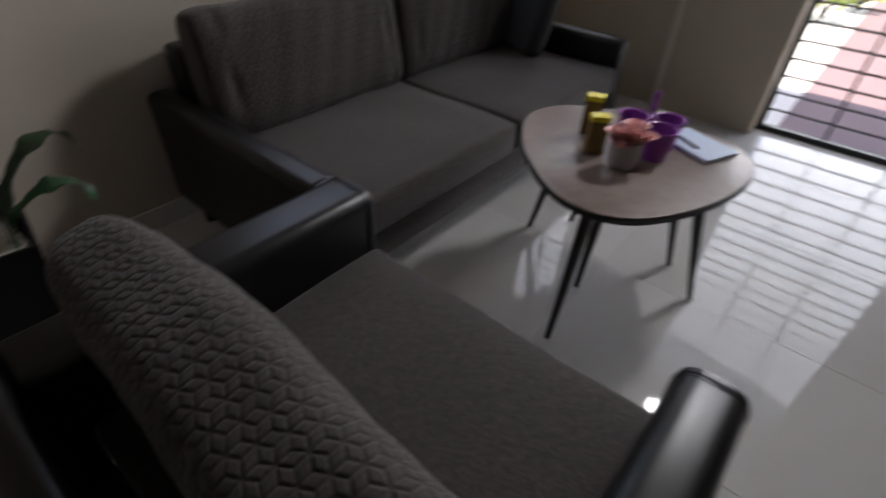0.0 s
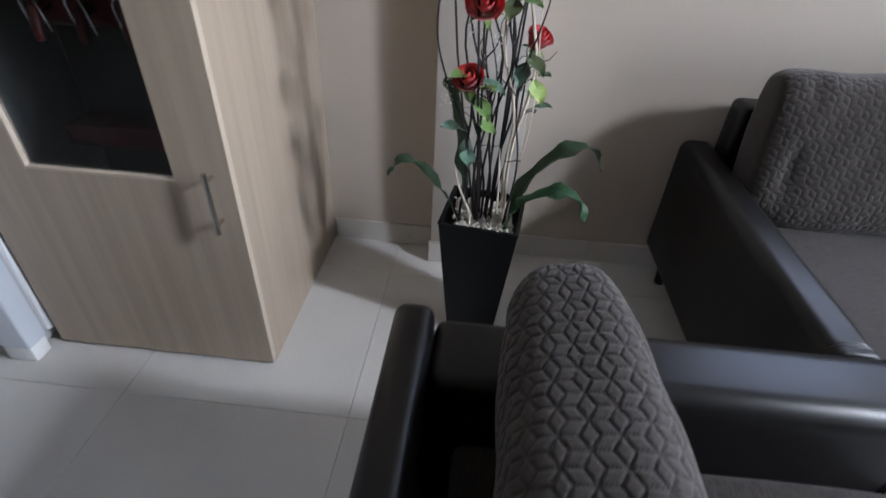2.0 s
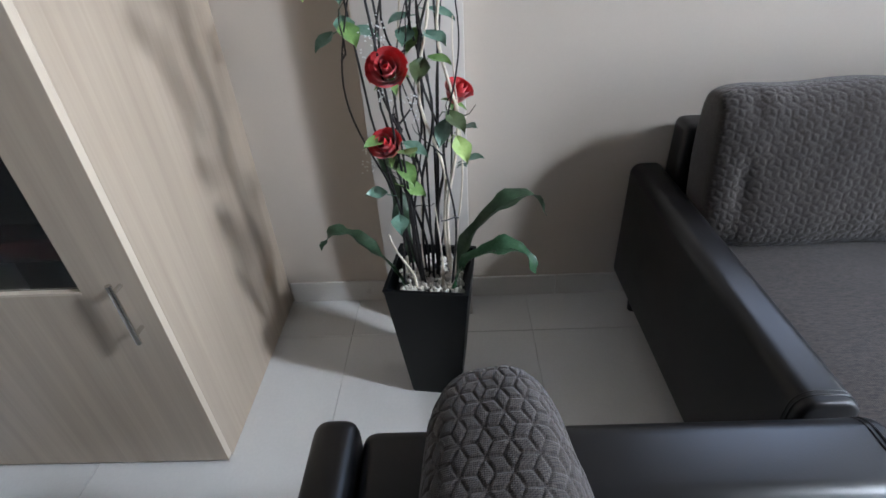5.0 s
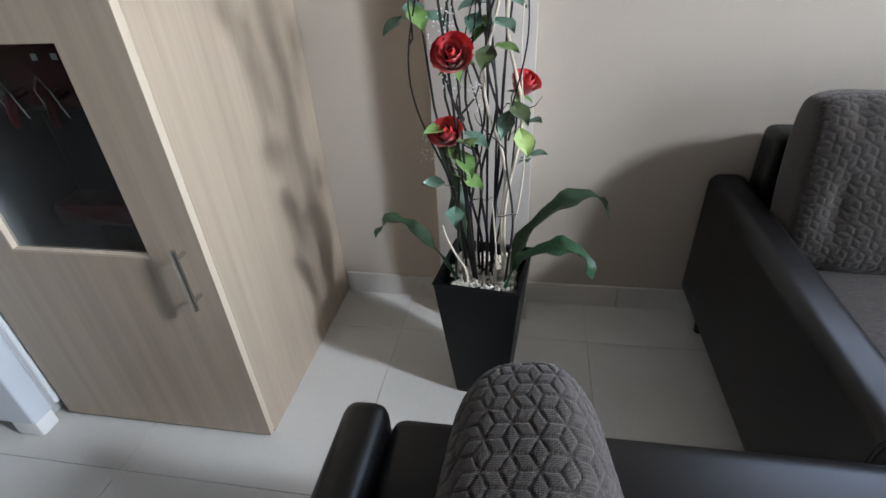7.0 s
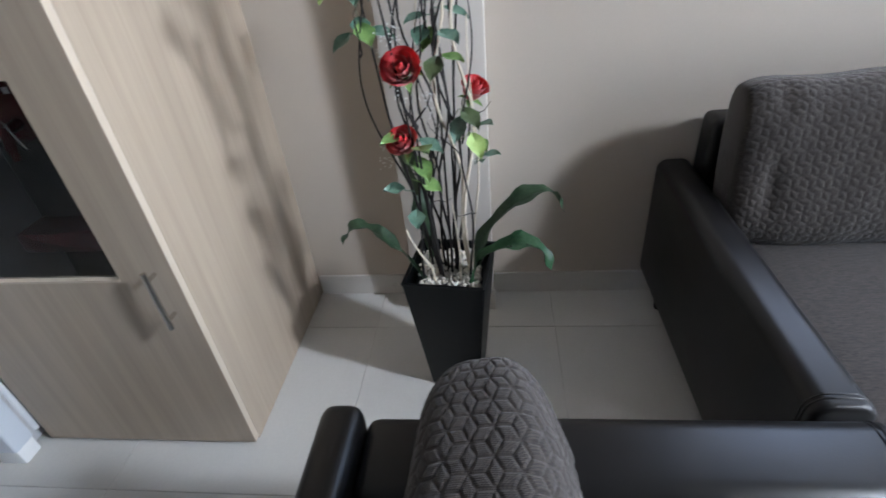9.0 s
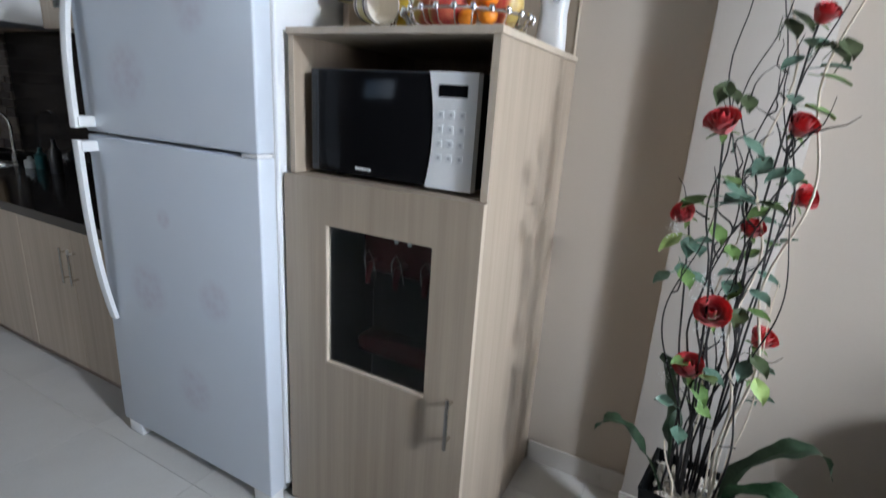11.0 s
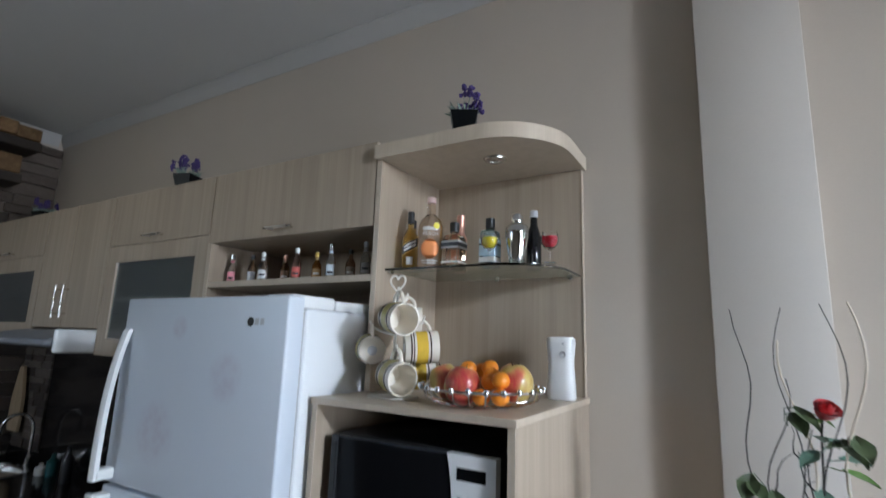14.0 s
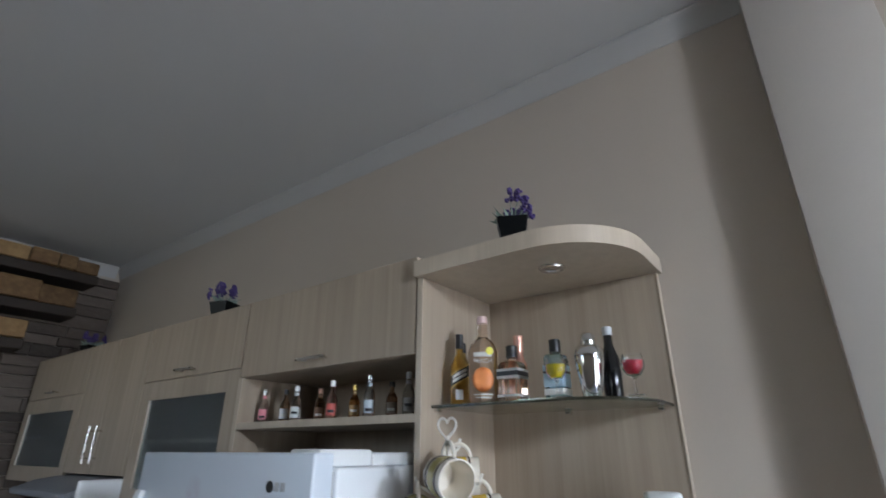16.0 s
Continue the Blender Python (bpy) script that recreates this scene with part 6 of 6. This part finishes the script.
def rose(place, facing, r, seed, leaves):
    """A silk rose: bud and three whorls of curled petals, sepals, stem and leaflets."""
    rnd = random.Random(seed)
    c = Vector(place)
    f = Vector(facing).normalized()
    q = f.to_track_quat("Z", "Y").to_matrix().to_4x4()
    m = Matrix.Translation(c) @ q
    bm = bmesh.new()
    for ring, (n, rad, h, tilt, wd) in enumerate(((3, 0.26, 0.84, -0.25, 0.40), (4, 0.44, 0.80, -0.05, 0.52), (5, 0.60, 0.72, 0.18, 0.70), (5, 0.75, 0.60, 0.32, 0.88))):
        for k in range(n):
            a0 = 2 * math.pi * (k + 0.37 * ring + rnd.uniform(-0.08, 0.08)) / n
            rows = []
            for i in range(6):
                v = i / 5
                row = []
                for j in range(7):
                    u = j / 6 * 2 - 1
                    ang = a0 + u * wd / max(rad, 0.3) * 0.95
                    rr = rad * (0.45 + 0.55 * v ** 0.6) + tilt * 0.34 * v ** 3
                    rr *= 1 + 0.06 * u * (1 if k % 2 else -1)
                    zz = -0.42 + (h + 0.42) * v * (1 - 0.16 * u * u * v) - tilt * 0.30 * v ** 4
                    row.append(bm.verts.new(m @ Vector((rr * math.cos(ang) * r, rr * math.sin(ang) * r, zz * r))))
                rows.append(row)
            for a, b in zip(rows, rows[1:]):
                for j in range(6):
                    bm.faces.new((a[j], a[j + 1], b[j + 1], b[j]))
    spiral = []
    for k in range(26):
        a = k * 0.42
        rr = 0.02 + 0.17 * k / 26
        spiral.append((rr * math.cos(a), rr * math.sin(a)))
    low = [bm.verts.new(m @ Vector((x * r, y * r, -0.2 * r))) for x, y in spiral]
    high = [bm.verts.new(m @ Vector((x * r * 1.1, y * r * 1.1, (0.66 - 0.004 * k) * r))) for k, (x, y) in enumerate(spiral)]
    for k in range(25):
        bm.faces.new((low[k], low[k + 1], high[k + 1], high[k]))
    core = lathe([(0, 0.62), (0.10, 0.58), (0.19, 0.42), (0.21, 0.1), (0.15, -0.3), (0, -0.4)], (0, 0, 0), 10)
    core.transform(m @ Matrix.Diagonal((r, r, r, 1)))
    join(bm, core)
    bloom = part("rose", bm, REDPETAL, plant, "full red silk rose")
    bm = bmesh.new()
    for k in range(5):
        a = 2 * math.pi * k / 5
        tip = m @ Vector((0.75 * r * math.cos(a), 0.75 * r * math.sin(a), -0.40 * r))
        base = m @ Vector((0, 0, -0.55 * r))
        leaf(bm, base, tip - base, 0.85 * r, 0.2 * r)
    part("calyx", bm, GREENLEAF, bloom)
    base = c - f * r * 0.5
    foot = Vector((PX + (c.x - PX) * 0.25 + rnd.uniform(-0.02, 0.02), PY + (c.y - PY) * 0.3 + rnd.uniform(-0.02, 0.02), 0.372))
    mid = foot.lerp(base, 0.6) + Vector((rnd.uniform(-0.02, 0.02), rnd.uniform(-0.02, 0.02), 0))
    neck = base - f * r * 0.4 - Vector((0, 0, r * 0.9))
    part("stem", tube([foot, foot.lerp(mid, 0.5), mid, neck, base], [0.0030, 0.0028, 0.0025, 0.0022, 0.0026], 7), TWIG, plant)
    for k in range(leaves):
        bm = bmesh.new()
        s = rnd.uniform(0.02, 0.12)
        p = neck - Vector((0, 0, s)) + Vector((rnd.uniform(-0.01, 0.01), rnd.uniform(-0.01, 0.01), 0))
        a = rnd.random() * 6.28
        d = Vector((abs(math.cos(a)) * 0.6 + 0.1, math.sin(a), rnd.uniform(-0.5, 0.5)))
        e = p + d.normalized() * 0.022
        tube([p, e], 0.0012, 5, bm)
        leaf(bm, e, d, rnd.uniform(0.044, 0.060), rnd.uniform(0.017, 0.024))
        part("leaflet", bm, GREENLEAF if rnd.random() < 0.5 else TEALLEAF, plant)


for k, (p, f, r, n) in enumerate((((-0.645, 0.570, 0.928), (0.85, -0.05, 0.55), 0.044, 3), ((-0.79, 0.692, 0.836), (0.35, 0.35, 0.9), 0.038, 4), ((-0.670, 0.550, 0.772), (0.65, -0.25, 0.75), 0.040, 3),
                                  ((-0.60, 0.512, 1.335), (0.6, -0.25, 0.65), 0.038, 7), ((-0.70, 0.475, 1.130), (0.7, -0.5, 0.5), 0.032, 6), ((-0.81, 0.700, 1.185), (0.6, 0.6, 0.45), 0.036, 6),
                                  ((-0.76, 0.618, 1.105), (0.6, 0.0, 0.7), 0.030, 5), ((-0.74, 0.648, 1.555), (0.5, 0.3, 0.8), 0.030, 6), ((-0.74, 0.656, 1.338), (0.6, 0.3, 0.7), 0.036, 5))):
    rose(p, f, r, 300 + k, n)
# larger single leaves on thin stalks
PALELEAF = leaf_mat("pale yellow green silk leaf", (0.24, 0.36, 0.09), (0.42, 0.54, 0.20))
OLIVELEAF = leaf_mat("dark olive silk leaf", (0.035, 0.055, 0.022), (0.085, 0.115, 0.05))
rnd = random.Random(55)
for k, (p, mat) in enumerate((
        ((-0.69, 0.663, 0.934), GREENLEAF),
        ((-0.7, 0.657, 0.972), TEALLEAF),
        ((-0.67, 0.583, 0.716), GREENLEAF),
        ((-0.68, 0.604, 0.763), TEALLEAF),
        ((-0.68, 0.699, 0.759), PALELEAF),
        ((-0.68, 0.624, 0.92), OLIVELEAF),
        ((-0.7, 0.662, 0.789), TEALLEAF),
        ((-0.7, 0.689, 0.811), OLIVELEAF),
        ((-0.68, 0.556, 0.732), OLIVELEAF),
        ((-0.72, 0.685, 1.487), OLIVELEAF),
        ((-0.72, 0.7, 1.495), OLIVELEAF),
        ((-0.72, 0.665, 1.498), OLIVELEAF),
        ((-0.72, 0.599, 1.532), OLIVELEAF),
        ((-0.72, 0.613, 1.546), OLIVELEAF),
        ((-0.68, 0.55, 1.382), OLIVELEAF),
        ((-0.68, 0.517, 1.398), OLIVELEAF),
        ((-0.68, 0.501, 1.402), OLIVELEAF),
        ((-0.66, 0.575, 1.296), TEALLEAF),
        ((-0.68, 0.6, 1.26), TEALLEAF),
        ((-0.7, 0.635, 1.243), TEALLEAF),
        ((-0.72, 0.663, 1.241), TEALLEAF),
        ((-0.66, 0.459, 1.073), PALELEAF),
        ((-0.68, 0.495, 1.063), TEALLEAF),
        ((-0.7, 0.641, 1.173), OLIVELEAF),
        ((-0.66, 0.546, 1.107), GREENLEAF),
        ((-0.68, 0.583, 1.067), GREENLEAF))):
    bm = bmesh.new()
    a = rnd.uniform(-1.3, 1.3)
    d = Vector((0.55 * math.cos(a) + 0.25, math.sin(a) if k % 2 else -math.sin(a), rnd.uniform(-0.75, 0.1)))
    size = rnd.uniform(0.050, 0.064)
    base = Vector(p) - d.normalized() * size * 0.5
    stalk = base - d.normalized() * 0.02 + Vector((-0.012, 0, -0.014))
    tube([stalk + Vector((-0.02, (PY - p[1]) * 0.2, -0.03)), stalk, base], 0.0011, 5, bm)
    leaf(bm, base, d, size, size * 0.36)
    part("leaflet", bm, mat, plant)
# sprigs of tiny white blossom
WHITEBUD = surface("white blossom", (0.75, 0.76, 0.74), 0.6, bumpy=0.0)
rnd = random.Random(77)
for c in ((-0.69, 0.53, 0.96), (-0.68, 0.555, 0.885), (-0.70, 0.60, 0.84), (-0.66, 0.455, 1.10), (-0.70, 0.55, 0.99), (-0.69, 0.50, 0.74)):
    bm = bmesh.new()
    for k in range(22):
        p = Vector(c) + Vector((rnd.uniform(-1, 1) * 0.012, rnd.uniform(-1, 1) * 0.014, rnd.uniform(-1, 1) * 0.03))
        bmesh.ops.create_icosphere(bm, subdivisions=1, radius=0.0018, matrix=Matrix.Translation(p))
    tagged(part("blossom_sprig", bm, WHITEBUD, plant, "tiny white blossom"), kind="stuff")


# ---------------------------------------------------------------- things on the side table
PURPLE = surface("purple plastic", (0.30, 0.06, 0.36), 0.35, vary=0.08, bumpy=0.0)
BOXBROWN = surface("brown printed card", (0.20, 0.12, 0.03), 0.5, vary=0.25, big=30, small=120, bumpy=0.0)
YELLOWCARD = surface("yellow card", (0.82, 0.68, 0.03), 0.45, vary=0.05, bumpy=0.0)
for x, y, h, tn in ((0.115, 2.03, 0.125, 20), (0.185, 1.925, 0.115, 35)):
    u = thing("tea_box", (x, y, TZ), "upright brown card box with yellow lid", "box", group="card boxes on the table")
    bm = box(-0.026, 0.026, -0.018, 0.018, 0.0, h - 0.016, 0.001, 1)
    bm.transform(pose(x, y, TZ + 0.0002, 0, 0, tn))
    part("body", bm, BOXBROWN, u)
    bm = box(-0.027, 0.027, -0.019, 0.019, h - 0.0158, h, 0.001, 1)
    bm.transform(pose(x, y, TZ, 0, 0, tn))
    part("lid", bm, YELLOWCARD, u, "bright yellow lid")
for x, y in ((0.235, 2.055), (0.325, 2.10), (0.335, 2.015)):
    u = thing("purple_cup", (x, y, TZ), "purple plastic cup on the table", "cup", group="purple cups")
    part("cup", lathe([(0, 0.0003), (0.032, 0.0003), (0.043, 0.088), (0.047, 0.090), (0.047, 0.094), (0.041, 0.092), (0.029, 0.006), (0, 0.006)], (x, y, TZ), 26), PURPLE, u)
solid("purple_figure", lathe([(0, 0), (0.016, 0.0003), (0.018, 0.02), (0.010, 0.06), (0.008, 0.12), (0.012, 0.135), (0.006, 0.15), (0, 0.152)], (0.262, 2.13, TZ), 18), PURPLE, "slim purple ornament beside the cups", "ornament", base=(0.262, 2.13, TZ))
u = thing("rose_vase", (0.285, 1.905, TZ), "small grey glass vase with pink silk roses", "vase")
part("vase", lathe([(0, 0.0003), (0.034, 0.0003), (0.040, 0.015), (0.042, 0.05), (0.043, 0.080), (0.040, 0.080), (0.038, 0.02), (0, 0.008)], (0.285, 1.905, TZ), 28), surface("frosted grey glass", (0.42, 0.40, 0.38), 0.35, vary=0.06, bumpy=0.05), u)
PINK = surface("pink silk petal", (0.86, 0.46, 0.44), 0.55, vary=0.2, big=50, small=260, bumpy=0.2)
rnd = random.Random(4)
for x, y, z in ((0.262, 1.885, 0.60), (0.30, 1.90, 0.605), (0.285, 1.935, 0.61), (0.315, 1.93, 0.592), (0.28, 1.87, 0.585)):
    rose = part("pink_rose", lathe([(0, -0.014), (0.009, -0.010), (0.012, 0.0), (0.009, 0.010), (0.004, 0.014), (0, 0.013)], (x, y, z), 12), PINK, u)
    for ring, (n, rad) in enumerate(((3, 0.012), (5, 0.023), (6, 0.033))):
        for k in range(n):
            bm = bmesh.new()
            a = 2 * math.pi * (k + 0.4 * ring) / n
            c = Vector((x + rad * 0.5 * math.cos(a), y + rad * 0.5 * math.sin(a), z))
            t0 = Vector((-math.sin(a), math.cos(a), 0)) * rad * 0.75
            o = Vector((math.cos(a), math.sin(a), 0))
            rows = [[bm.verts.new(c + t0 * q * (0.6 + 0.4 * v) + o * (rad * (0.1 + 0.6 * v * v) - abs(q) * rad * 0.25) + Vector((0, 0, (-0.012 + 0.03 * v - 0.006 * ring * v)))) for q in (-1, -0.4, 0.4, 1)] for v in (0, 0.5, 1)]
            for r1, r2 in zip(rows, rows[1:]):
                for j in range(3):
                    bm.faces.new((r1[j], r1[j + 1], r2[j + 1], r2[j]))
            part("petal", bm, PINK, rose)
    part("stem", tube([(0.285 + (x - 0.285) * 0.3, 1.905 + (y - 1.905) * 0.3, TZ + 0.012), (x, y, z - 0.01)], 0.0016, 6), TEALLEAF, u)
u = thing("notepad", (0.405, 2.185, TZ), "pale blue notepad with a dark pen", "notepad")
bm = box(-0.095, 0.095, -0.07, 0.07, 0.0003, 0.012, 0.001, 1)
bm.transform(pose(0.405, 2.185, TZ, 0, 0, -22))
part("paper_block", bm, surface("pale blue paper", (0.60, 0.70, 0.85), 0.6, vary=0.04, bumpy=0.05), u)
bm = tube([(-0.075, -0.02, 0.0165), (0.03, -0.04, 0.0165)], 0.004, 8)
bm.transform(pose(0.405, 2.185, TZ, 0, 0, -22))
part("pen", bm, BLACK, u, "dark pen")

# ---------------------------------------------------------------- floor tiles
bm = box(0, 0.5985, 0, 0.5985, -0.012, 0.0, 0.0006, 1)
tile_mesh = as_mesh(bm, "floor_tile", TILE)
xs = [-0.335 + 0.6 * k for k in range(-2, 8)]
ys = [0.315 + 0.6 * k for k in range(-8, 6)]
for x in xs:
    for y in ys:
        ob = new("floor_tile", tile_mesh)
        ob.location = (x + 0.00075, y + 0.00075, 0)
        ob.parent = floor
